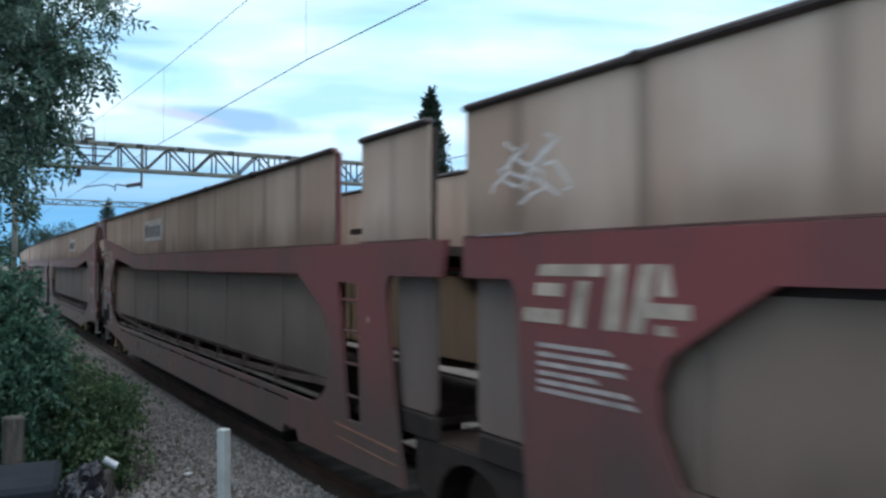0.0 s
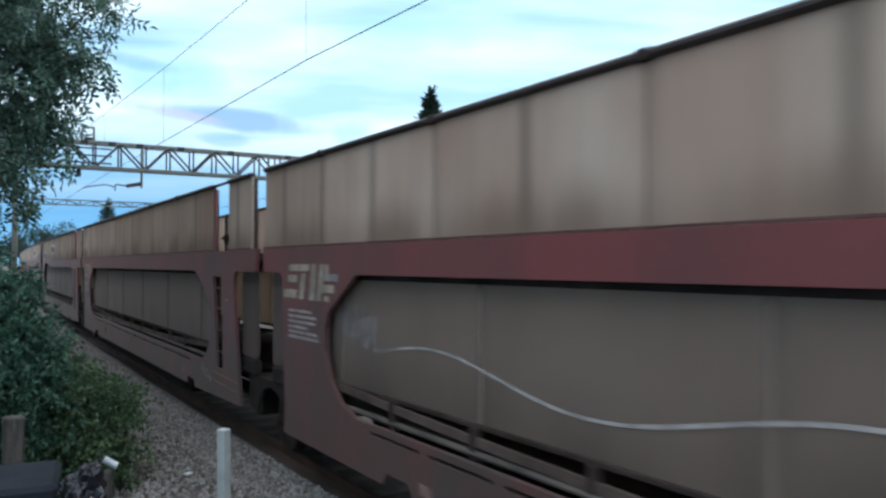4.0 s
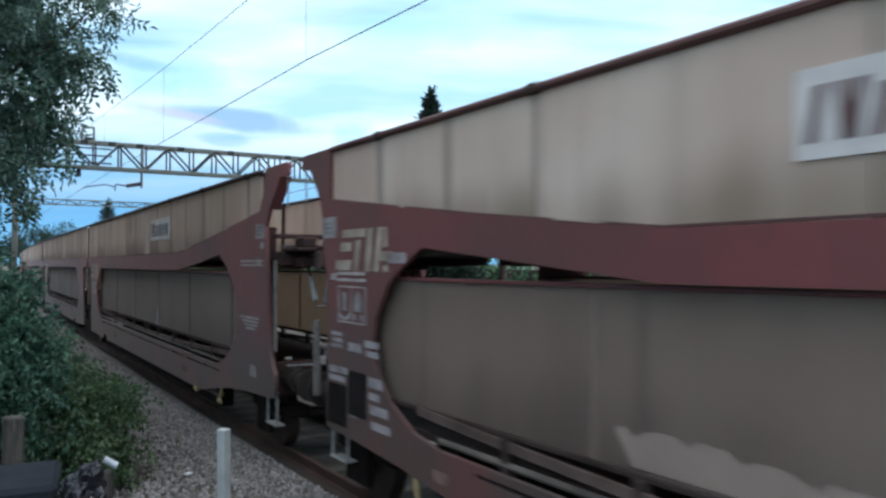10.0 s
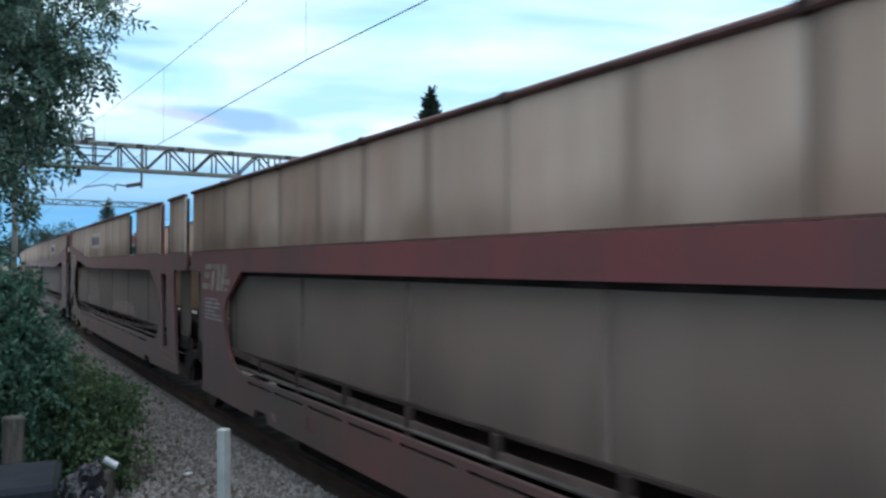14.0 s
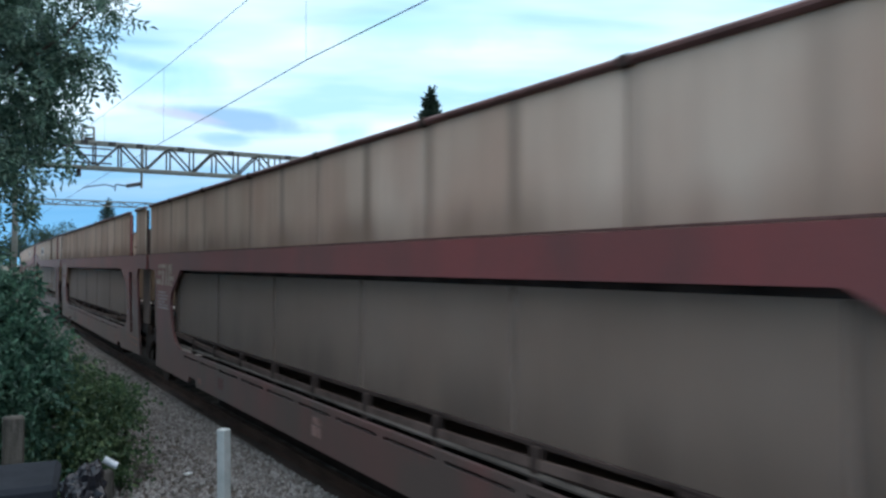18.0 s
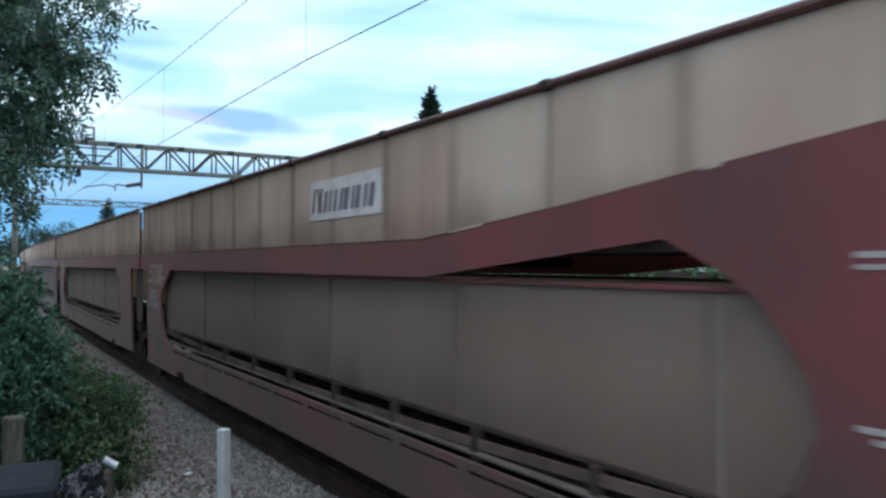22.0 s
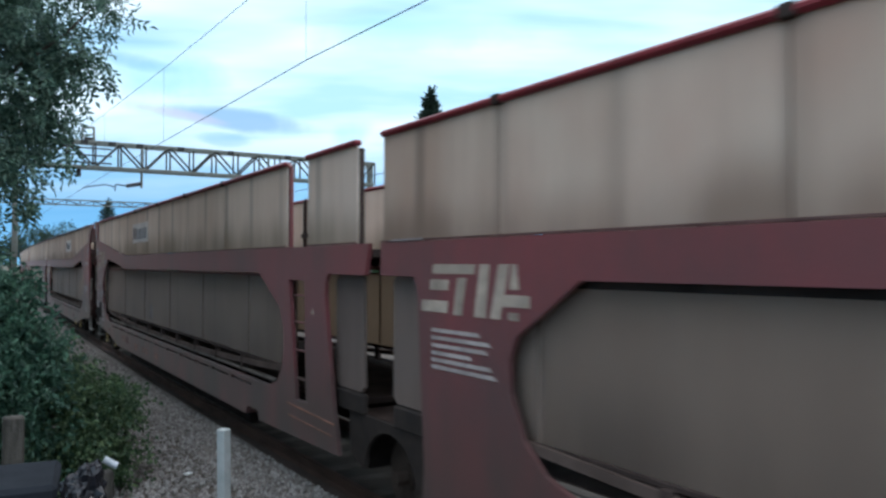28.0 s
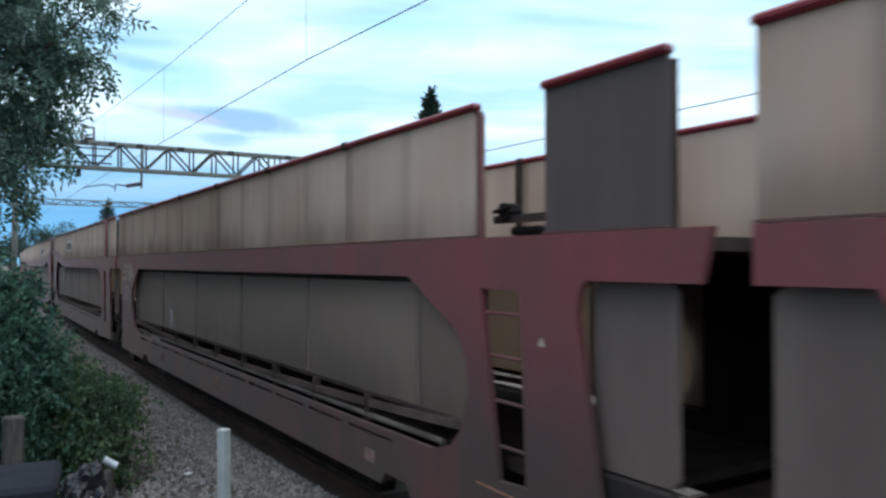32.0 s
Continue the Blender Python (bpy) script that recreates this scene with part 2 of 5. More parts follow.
M_SCREEN = mat("grimy_grey_screen", (0.205, 0.155, 0.132), 0.7, spec=0.08, var=0.12, scale=0.8, stretch=(1, 1.2, 0.3), col2=(0.140, 0.102, 0.088), bump=0.02, through=0.08)
M_JOINT = mat("dirty_joint_strip", (0.240, 0.176, 0.142), 0.7, spec=0.1, var=0.25, scale=2.0, stretch=(1, 1, 0.2), bump=0)
M_RAIL_DARK = mat("dark_brown_trim", (0.055, 0.040, 0.038), 0.6, var=0.3)
M_RAIL_BROWN = mat("brown_red_trim", (0.135, 0.062, 0.056), 0.6, var=0.3)
M_RAIL_RED = mat("fresh_red_trim", (0.22, 0.022, 0.032), 0.45, var=0.2)
M_DARK = mat("grimy_underframe", (0.020, 0.015, 0.0135), 0.9, spec=0.12, var=0.4)
M_GUIDE = mat("dusty_brown_steel", (0.135, 0.098, 0.084), 0.9, spec=0.1, var=0.3, scale=2.0)
M_GRIME = mat("grimy_red_brown_steel", (0.070, 0.036, 0.033), 0.85, spec=0.15, var=0.4, scale=3.0, col2=(0.030, 0.022, 0.020))
M_PIPE = mat("pale_dusty_pipe", (0.165, 0.138, 0.120), 0.8, spec=0.15, var=0.35, scale=2.0, stretch=(1, 0.6, 1))
M_STENCIL = mat("faded_pink_stencil", (0.330, 0.215, 0.190), 0.7, var=0.35, scale=6.0, bump=0, spec=0.1)
M_DECK = mat("worn_deck_steel", (0.066, 0.047, 0.041), 0.85, spec=0.1, var=0.35, scale=2.0)
M_CREAM = mat("faded_cream_marking", (0.52, 0.42, 0.34), 0.7, var=0.3, scale=3.0, bump=0, spec=0.1)
M_WHITE = mat("dirty_white_marking", (0.50, 0.43, 0.40), 0.7, var=0.3, scale=4.0, bump=0, spec=0.1)
M_PALE = mat("pale_grey_plate", (0.42, 0.37, 0.37), 0.7, var=0.3, scale=5.0, bump=0, spec=0.1)
M_BOARD = mat("white_name_board", (0.74, 0.68, 0.65), 0.6, var=0.15, scale=4.0, bump=0, spec=0.1)
M_CHALK = mat("faint_chalk_line", (0.55, 0.48, 0.44), 0.8, var=0.3, scale=3.0, bump=0, spec=0.1)
M_INK = mat("grey_lettering", (0.16, 0.16, 0.18), 0.7, var=0.2, bump=0)
M_RUSTINK = mat("rusty_red_lettering", (0.16, 0.09, 0.085), 0.7, var=0.2, bump=0)
M_ORANGE = mat("faded_orange_line", (0.40, 0.20, 0.14), 0.7, var=0.3, bump=0)
M_YELLOW = mat("faded_yellow_paint", (0.38, 0.29, 0.13), 0.6, var=0.3, scale=8.0)
M_STEPW = mat("chipped_white_steel", (0.36, 0.35, 0.335), 0.6, var=0.3, scale=9.0)
M_RAILING = mat("chipped_pale_steel", (0.21, 0.175, 0.155), 0.6, var=0.3, scale=9.0)
M_BUFFER = mat("dusty_greasy_steel", (0.044, 0.034, 0.030), 0.8, spec=0.2, var=0.4, scale=4.0, col2=(0.028, 0.023, 0.021))
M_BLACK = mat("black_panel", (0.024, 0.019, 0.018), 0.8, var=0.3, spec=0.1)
M_WHEEL = mat("brown_wheel_steel", (0.075, 0.055, 0.045), 0.6, 0.4, var=0.3)
M_RUST = mat("rusty_rail_steel", (0.105, 0.060, 0.045), 0.8, var=0.35, scale=4.0, stretch=(1, 0.3, 1))
M_BALLAST = mat("ballast_stone", (0.20, 0.18, 0.165), 0.9, var=0.35, scale=0.8, col2=(0.15, 0.128, 0.112), bump=0.5, fine=25)
M_BED = mat("grimy_ballast", (0.125, 0.108, 0.095), 0.95, var=0.35, scale=0.8, col2=(0.08, 0.066, 0.056), bump=0.5, fine=25, spec=0.1)
M_SLEEPER = mat("weathered_sleeper", (0.100, 0.088, 0.074), 0.9, var=0.35)
M_EARTH = mat("rough_grass_ground", (0.085, 0.084, 0.052), 0.95, var=0.4, scale=0.3, col2=(0.10, 0.080, 0.06), bump=0.6, fine=8)
M_GALV = mat("pale_green_steel", (0.22, 0.23, 0.20), 0.6, 0.2, var=0.3, scale=5.0, col2=(0.17, 0.16, 0.14))
M_RUSTY = mat("stained_grey_steel", (0.062, 0.056, 0.052), 0.7, 0.1, var=0.4, scale=5.0)
M_MAST = mat("bare_galvanised_steel", (0.50, 0.52, 0.52), 0.5, 0.2, var=0.15, scale=3.0)
M_WIRE = mat("dull_copper_wire", (0.09, 0.11, 0.14), 0.6, 0.5, var=0.2)
M_INSUL = mat("brown_insulator", (0.05, 0.04, 0.045), 0.3, var=0.2)
M_CONC = mat("weathered_concrete", (0.46, 0.47, 0.46), 0.85, var=0.2, scale=6.0, col2=(0.33, 0.35, 0.34), bump=0.3)
M_WOOD = mat("old_fence_wood", (0.10, 0.088, 0.075), 0.9, var=0.4, scale=4.0, stretch=(6, 6, 0.6), bump=0.4)
M_LID = mat("slate_grey_plastic", (0.024, 0.027, 0.033), 0.9, spec=0.1, var=0.2, scale=4.0)
M_BAG = mat("black_plastic_sheet", (0.02, 0.02, 0.025), 0.16, var=0.2)
M_SILVER = mat("silver_tape", (0.55, 0.57, 0.6), 0.35, 0.4, var=0.2, scale=9.0)
M_BARK = mat("grey_brown_bark", (0.09, 0.075, 0.06), 0.95, var=0.4, scale=5.0, stretch=(4, 4, 0.6), bump=0.6)
M_LEAF = leaf_mat("ash_leaf", (0.030, 0.070, 0.050), (0.135, 0.220, 0.155))
M_BUSH = leaf_mat("bush_leaf", (0.020, 0.062, 0.040), (0.108, 0.220, 0.140))
M_BRAMBLE = leaf_mat("bramble_leaf", (0.034, 0.078, 0.036), (0.140, 0.205, 0.090))
M_CONIFER = leaf_mat("conifer_needle", (0.016, 0.032, 0.022), (0.032, 0.055, 0.034))
M_FAR = leaf_mat("distant_leaf", (0.018, 0.040, 0.026), (0.046, 0.085, 0.046))
M_HEDGE = leaf_mat("hedge_leaf", (0.050, 0.115, 0.060), (0.150, 0.280, 0.140))
M_BRICK = mat("red_brick", (0.26, 0.13, 0.09), 0.9, var=0.3, scale=3.0)
M_RENDER = mat("white_render", (0.62, 0.64, 0.66), 0.9, var=0.12, scale=1.0)
M_SLATE = mat("roof_slate", (0.11, 0.10, 0.10), 0.8, var=0.3, scale=3.0)
M_PANE = mat("dark_window_pane", (0.03, 0.035, 0.04), 0.1, var=0.1, bump=0)
M_FRAMEW = mat("white_window_frame", (0.7, 0.7, 0.7), 0.5, var=0.1, bump=0)

# ---------------------------------------------------------------- mesh tools
CACHE = {}
SECTION = [""]


def longer(kind, u):
    """Place along a finished section of a place along the drawing: the middle is let out to the true length."""
    c = min(max((u - 2.0) / 13.0, 0.0), 1.0)
    return u + {"A": 0.13 + 0.60 * c, "D": 0.85 * c}.get(kind, 0.74 * c)


def mesh_of(name, bm, material):
    me = bpy.data.meshes.new(name)
    bm.to_mesh(me)
    bm.free()
    if material:
        me.materials.append(material)
    return me


def part(name, bm, material, parent=None, label="", key=None):
    """One mesh object under a thing or part. key: a shared mesh."""
    kind = SECTION[0]
    if key is not None and kind:
        key = (kind if kind in "AD" else "BC", *key)
    if key is not None and key in CACHE:
        me = CACHE[key]
        if bm is not None and not callable(bm):
            bm.free()
    else:
        made = bm() if callable(bm) else bm
        if kind:
            for v in made.verts:
                v.co.y = -longer(kind, -v.co.y)
        me = mesh_of(name, made, material)
        if key is not None:
            CACHE[key] = me
    ob = new(name, me)
    if parent is not None:
        ob.parent = parent
    if label:
        ob["label"] = label
    return ob


def box(x0, x1, y0, y1, z0, z1, bm=None, bevel=0.0):
    bm = bm or bmesh.new()
    r = bmesh.ops.create_cube(bm, size=1, matrix=Matrix.Translation(((x0 + x1) / 2, (y0 + y1) / 2, (z0 + z1) / 2)) @ Matrix.Diagonal((abs(x1 - x0), abs(y1 - y0), abs(z1 - z0), 1)))
    if bevel:
        es = list({e for v in r["verts"] for e in v.link_edges})
        bmesh.ops.bevel(bm, geom=es, offset=bevel, segments=1, affect="EDGES")
    return bm


def rod(a, b, r, bm=None, seg=8, r2=None):
    bm = bm or bmesh.new()
    a, b = Vector(a), Vector(b)
    q = (b - a).to_track_quat("Z", "Y").to_matrix().to_4x4()
    bmesh.ops.create_cone(bm, cap_ends=True, segments=seg, radius1=r, radius2=r if r2 is None else r2, depth=(b - a).length, matrix=Matrix.Translation((a + b) / 2) @ q)
    return bm


def plate(loops, x0, x1, bm=None):
    """A plate in the u-z plane (y = -u) between x0 and x1, first loop the outline, the others holes."""
    bm = bm or bmesh.new()
    edges = []
    for loop in loops:
        vs = [bm.verts.new((x0, -u, z)) for u, z in loop]
        edges += [bm.edges.new((vs[i], vs[(i + 1) % len(vs)])) for i in range(len(vs))]
    r = bmesh.ops.triangle_fill(bm, edges=edges, use_beauty=True, use_dissolve=False)
    faces = [g for g in r["geom"] if isinstance(g, bmesh.types.BMFace)]
    ex = bmesh.ops.extrude_face_region(bm, geom=faces)
    bmesh.ops.translate(bm, vec=(x1 - x0, 0, 0), verts=[g for g in ex["geom"] if isinstance(g, bmesh.types.BMVert)])
    bmesh.ops.recalc_face_normals(bm, faces=bm.faces)
    return bm


def rect(u0, u1, z0, z1):
    return [(u0, z0), (u1, z0), (u1, z1), (u0, z1)]


def thing(name, label, category, m=None, group="", kind=""):
    ob = new(name)
    ob.empty_display_size = 0.3
    if m is not None:
        ob.matrix_basis = m
    return tagged(ob, label, category, group, kind)


# ---------------------------------------------------------------- the train
PITCH = 19.32
HALF = 1.225
LANE = 3.5 + HALF
ROWS_Y = [24.58, 30.65, 36.94, 42.9, 48.79, 54.96, 61.42, 67.55, 73.59, 79.65, 85.71, 92.16, 98.65, 104.72, 110.64, 116.48, 122.4, 128.17, 133.65, 139.06, 144.04, 148.98, 153.83, 158.47, 163.05, 167.49, 171.8, 176.26, 180.59, 184.51, 188.19, 192.15, 195.74]


def bend(y):
    """Sideways offset of the gently curving line."""
    return max(y, 0.0) ** 2 / 3600


def on_track(y):
    """Pose of a section whose front stands at y along the line."""
    a = math.degrees(math.atan2(bend(y) - bend(y - PITCH), PITCH))
    return pose(LANE + bend(y), y, 0, 0, 0, -a)


def front_short():
    return [(0.0, 2.78), (0.0, 2.46), (0.63, 2.46), (0.69, 2.38), (0.72, 2.25), (0.79, 1.25), (0.83, 0.80), (0.80, 0.46)]


def rear_short():
    return [(17.60, 0.50), (17.52, 0.80), (17.42, 1.15), (17.23, 2.22), (17.25, 2.38), (17.31, 2.46), (18.25, 2.46), (18.33, 2.78)]


def sill_bottom():
    return [(3.38, 0.44), (3.46, 0.56), (3.86, 0.56), (3.94, 0.44)], [(14.42, 0.44), (14.50, 0.56), (14.90, 0.56), (14.98, 0.44)]


def raised_end(tip, root, knee, edge, slit):
    """The end with the arm, rear of the last section of a set: outline from the sill up to the panel's foot, and the opening's end."""
    out = edge + [(knee, 3.30), (root, 3.70), (tip - 0.03, 3.69), (tip, 3.72), (tip, 3.84), (tip - 0.03, 3.86)]
    out += [(16.86, 3.86), (16.70, 3.50), (16.58, 3.30)] if slit else [(16.60, 3.86), (16.58, 3.30)]
    out += [(13.83, 2.97), (11.96, 2.78)]
    hole = [(14.35, 0.97), (14.75, 1.04), (15.18, 1.24), (15.42, 1.45), (15.55, 1.75), (15.50, 2.02), (15.24, 2.37), (15.01, 2.52), (14.61, 2.72), (11.96, 2.455)]
    return out, hole


EDGE_REAR = [(13.60, 0.44), (14.20, 0.54), (15.25, 0.70), (16.0, 0.76), (17.10, 0.81), (17.20, 0.86), (17.21, 1.12), (17.10, 1.24), (17.00, 1.42), (16.95, 1.66), (16.92, 2.10), (16.86, 2.60), (16.82, 3.08)]
EDGE_FRONT = [(13.10, 0.44), (14.0, 0.58), (15.0, 0.68), (15.9, 0.74), (16.60, 0.77), (16.64, 0.80), (16.65, 2.40), (16.77, 2.78), (16.79, 3.08)]


HOLE_FRONT = [(2.80, 2.46), (2.14, 2.03), (2.06, 1.85), (2.07, 1.60), (2.22, 1.28), (2.45, 1.08), (2.80, 0.97)]
HOLE_REAR = [(15.35, 0.97), (15.66, 1.06), (15.84, 1.24), (15.92, 1.52), (15.90, 1.76), (15.74, 2.03), (14.93, 2.46)]
SUM = 16.95


def flip(loop):
    return [(SUM - u, z) for u, z in loop][::-1]


def frame_loops(kind):
    b1, b2 = sill_bottom()
    slots = [rect(3.14 + 1.06 * i, 4.04 + 1.06 * i, 0.868, 0.906) for i in range(11)]
    ladder = [[(16.34, 0.92), (16.68, 0.94), (16.60, 2.37), (16.10, 2.38)]]
    if kind == "D":
        out, hole = raised_end(17.66, 17.40, 16.97, EDGE_REAR, True)
        return [front_short() + b1 + out, HOLE_FRONT + hole] + slots
    if kind == "A":
        out, hole = raised_end(17.40, 17.16, 16.86, EDGE_FRONT, False)
        return [flip(out) + b2 + rear_short(), flip(hole) + HOLE_REAR] + slots + ladder
    return [front_short() + b1 + b2 + rear_short(), HOLE_FRONT + HOLE_REAR] + slots + (ladder if kind == "B" else [])


def far_rear(loops):
    """The raised rear end as it is on the far side, with a longer opening."""
    return [loops[0], [(u + 0.52, z) if u > 13.5 else (u, z) for u, z in loops[1]]] + loops[2:]


def turned(loops):
    """The same side seen from the other end."""
    return [[(18.33 - u, z) for u, z in loop] for loop in loops]


def panel_foot(kind, u):
    """Height of the upper panels' foot along the section."""
    v = {"A": SUM - u, "D": u}.get(kind, 0)
    if v <= 11.96:
        return 2.785
    return 2.785 + (v - 11.96) / 1.87 * 0.185 if v <= 13.83 else 2.97 + (v - 13.83) / 2.75 * 0.31


def upper_runs(kind, gapped, sx):
    """Stretches of upper side panel."""
    if sx > 0 and kind in "AB":
        return [(0.37 if kind == "A" else 0.0, 18.0)]
    if kind == "A":
        runs = [(0.37, 15.92), (16.64, 18.0)] if gapped != 4 else [(0.37, 12.2), (13.2, 15.80), (16.70, 18.0)]
    elif kind == "B":
        runs = [(0.0, 16.0), (16.86, 18.0)]
    elif kind == "C":
        runs = [(0.0, 18.02)]
    else:
        runs = [(0.0, 16.56)]
    return runs


POSTS = [1.90 + 2.34 * i for i in range(7)]


def posts(kind):
    return [p - 0.40 for p in POSTS] if kind == "A" else POSTS


def low_seams(kind):
    return [4.31 + 2.46 * i for i in range(5)] if kind == "A" else [2.25 + 2.53 * i for i in range(6)]



def corner_cut(u0, u1, z0, z1, r=0.02):
    return [(u0 + r, z0), (u1 - r, z0), (u1, z0 + r), (u1, z1 - r), (u1 - r, z1), (u0 + r, z1), (u0, z1 - r), (u0, z0 + r)]


SKIN_REAR = [(15.70, 1.0), (15.90, 1.24), (15.98, 1.52), (15.96, 1.76), (15.80, 2.03), (14.99, 2.46), (17.25, 2.46), (17.4, 1.15), (17.5, 1.0)]
SKIN_FRONT = [(2.74, 2.46), (2.08, 2.03), (2.0, 1.85), (2.01, 1.60), (2.16, 1.28), (2.45, 1.02), (0.82, 1.02), (0.72, 2.25), (0.66, 2.46)]


def side(w, kind, sx, trim, gapped):
    """One long side of a section. sx: -1 towards the camera, 1 away."""
    S = "near" if sx < 0 else "far"
    xo = sx * HALF
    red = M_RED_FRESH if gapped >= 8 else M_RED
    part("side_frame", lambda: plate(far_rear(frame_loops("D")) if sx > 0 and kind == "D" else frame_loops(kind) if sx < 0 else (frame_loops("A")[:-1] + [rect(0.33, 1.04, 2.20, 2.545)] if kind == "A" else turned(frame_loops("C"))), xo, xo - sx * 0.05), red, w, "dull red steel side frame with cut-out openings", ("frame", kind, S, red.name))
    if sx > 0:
        # black sheet puts grime and shade onto the frame's inner face
        part("inner_skin", lambda: plate({"A": [SKIN_REAR], "D": [SKIN_FRONT]}.get(kind) or turned(frame_loops("C")), xo - 0.052, xo - 0.056), M_BLACK, w, "black sheet for the frame's grimy, shaded inner face", ("skin", kind, S))
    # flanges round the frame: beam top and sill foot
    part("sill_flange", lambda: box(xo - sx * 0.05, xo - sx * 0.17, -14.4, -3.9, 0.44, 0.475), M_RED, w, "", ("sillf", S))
    for u0, u1 in upper_runs(kind, gapped, sx):
        cuts = [u0] + [p for p in posts(kind) if u0 + 0.5 < p < u1 - 0.5] + [u1]
        for a, b in zip(cuts[:-1], cuts[1:]):
            def make(a=a, b=b):
                pts = [(a + 0.004, panel_foot(kind, a)), *[(k, panel_foot(kind, k)) for k in (4.99, 3.12, 11.96, 13.83) if a < k < b and kind in "AD"], (b - 0.004, panel_foot(kind, b))]
                pts[1:-1] = sorted(pts[1:-1])
                return plate([pts + [(b - 0.004, 3.825), (a + 0.004, 3.825)]], xo - sx * 0.035, xo - sx * 0.06)
            dark = a > 16.5 and gapped == 9
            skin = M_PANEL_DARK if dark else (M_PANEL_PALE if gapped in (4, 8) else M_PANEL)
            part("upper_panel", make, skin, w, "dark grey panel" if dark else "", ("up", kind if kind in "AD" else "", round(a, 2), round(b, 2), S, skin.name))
        def lip():
            us = sorted([u0, u1] + [k for k in (4.99, 3.12, 11.96, 13.83) if u0 < k < u1 and kind in "AD"])
            return plate([[(u, panel_foot(kind, u)) for u in us] + [(u, panel_foot(kind, u) + 0.016) for u in us[::-1]]], xo - sx * 0.003, xo - sx * 0.034)
        part("panel_lip", lip, M_RAIL_BROWN, w, "brown lip along the panel foot", ("lip", kind if kind in "AD" else "", round(u0, 2), round(u1, 2), S))
        for p in [u0 + 0.03] + cuts[1:-1] + [u1 - 0.03]:
            part("panel_post", lambda p=p: box(xo - sx * 0.062, xo - sx * 0.12, -p - 0.03, -p + 0.03, panel_foot(kind, p), 3.79), M_DECK, w, "", ("post", kind if kind in "AD" else "", round(p, 2), S))
        part("top_rail", lambda: box(xo + sx * 0.012, xo - sx * 0.09, -u1 - 0.012, -u0 + 0.012, 3.812, 3.874, bevel=0.02), trim, w, "", ("rail", round(u0, 2), round(u1, 2), S, trim.name))
        for p in cuts[1:-1]:
            part("rail_joint", lambda p=p: box(xo + sx * 0.016, xo - sx * 0.095, -p - 0.05, -p + 0.05, 3.80, 3.882, bevel=0.01), M_DECK, w, "", ("joint", round(p, 2), S))
    # thin bar that carries on over a gap
    if kind == "D":
        part("top_bar", lambda: rod((xo - sx * 0.04, -16.5, 3.80), (xo - sx * 0.04, -16.85, 3.80), 0.022), trim, w, "", ("tbar", S, trim.name))
    if kind in "AB" and sx < 0:
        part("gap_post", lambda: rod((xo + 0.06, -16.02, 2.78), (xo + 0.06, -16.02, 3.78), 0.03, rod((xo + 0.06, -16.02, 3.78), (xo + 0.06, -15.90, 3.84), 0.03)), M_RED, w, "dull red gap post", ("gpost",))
        part("gap_rail", lambda: box(xo + 0.20, xo + 0.26, -16.95, -16.0, 2.90, 2.96), M_DECK, w, "", ("grail",))
    if kind == "B" and sx < 0:
        part("hand_winch", lambda: rod((xo + 0.16, -16.18, 2.99), (xo + 0.30, -16.18, 2.99), 0.07, rod((xo + 0.15, -16.08, 2.99), (xo + 0.15, -16.32, 3.02), 0.018)), M_DARK, w, "dark hand winch", ("winch",))
        part("chock", lambda: box(xo + 0.25, xo + 0.45, -16.5, -16.15, 2.80, 2.87, bevel=0.02), M_DARK, w, "", ("chock",))
    if sx < 0:
        for u0, u1 in {1: ((15.9, 17.0),), 4: ((12.1, 13.3), (15.7, 15.98))}.get(gapped, ()):
            part("top_bar", rod((xo + 0.04, -u0, 3.845), (xo + 0.04, -u1, 3.845), 0.024), trim, w)
        if gapped == 4:
            part("gap_rail", box(xo + 0.20, xo + 0.26, -13.25, -12.15, 2.90, 2.96), M_DECK, w)
            part("gap_lip", box(xo + 0.06, xo + 0.10, -13.2, -12.2, 2.785, 2.82), M_PALE, w, "pale lip across the gap")
    # lower panels
    top = 2.41 if kind in "AD" else 2.40
    cuts = [1.2 if kind == "A" else 1.9] + low_seams(kind) + [16.35 if sx > 0 and kind != "A" else 16.0]
    for a, b in zip(cuts[:-1], cuts[1:]):
        part("lower_panel", lambda a=a, b=b: plate([corner_cut(a + 0.004, b - 0.004, 1.26, top, 0.006)], xo - sx * 0.13, xo - sx * 0.155), M_GREY, w, "", ("low", round(a, 2), round(b, 2), top, S))
    for p in cuts[1:-1]:
        part("panel_joint", lambda p=p: box(xo - sx * 0.124, xo - sx * 0.129, -p - 0.028, -p + 0.028, 1.265, top - 0.004), M_JOINT, w, "", ("pjoint", round(p, 2), top, S))
    part("lower_panel_rail", lambda: box(xo - sx * 0.11, xo - sx * 0.17, -cuts[-1], -cuts[0], 1.215, 1.262, bevel=0.01), M_DECK, w, "", ("lowrail", kind, S))
    if kind in "BC":
        # dark strip painted in for the shade in the gap above the panels
        part("panel_head", lambda: box(xo - sx * 0.15, xo - sx * 0.19, -cuts[-1], -cuts[0], 2.38, 2.52), M_DECK, w, "", ("phead", S))
    if kind in "AD":
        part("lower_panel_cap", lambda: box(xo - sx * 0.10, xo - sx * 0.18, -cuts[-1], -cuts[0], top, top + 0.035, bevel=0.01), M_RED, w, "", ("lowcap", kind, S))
    for i in range(9):
        p = 3.42 + 1.32 * i
        part("panel_bracket", lambda p=p: box(xo - sx * 0.07, xo - sx * 0.15, -p - 0.05, -p + 0.05, 0.95, 1.235, bevel=0.012), M_DECK, w, "", ("brk", i, S))

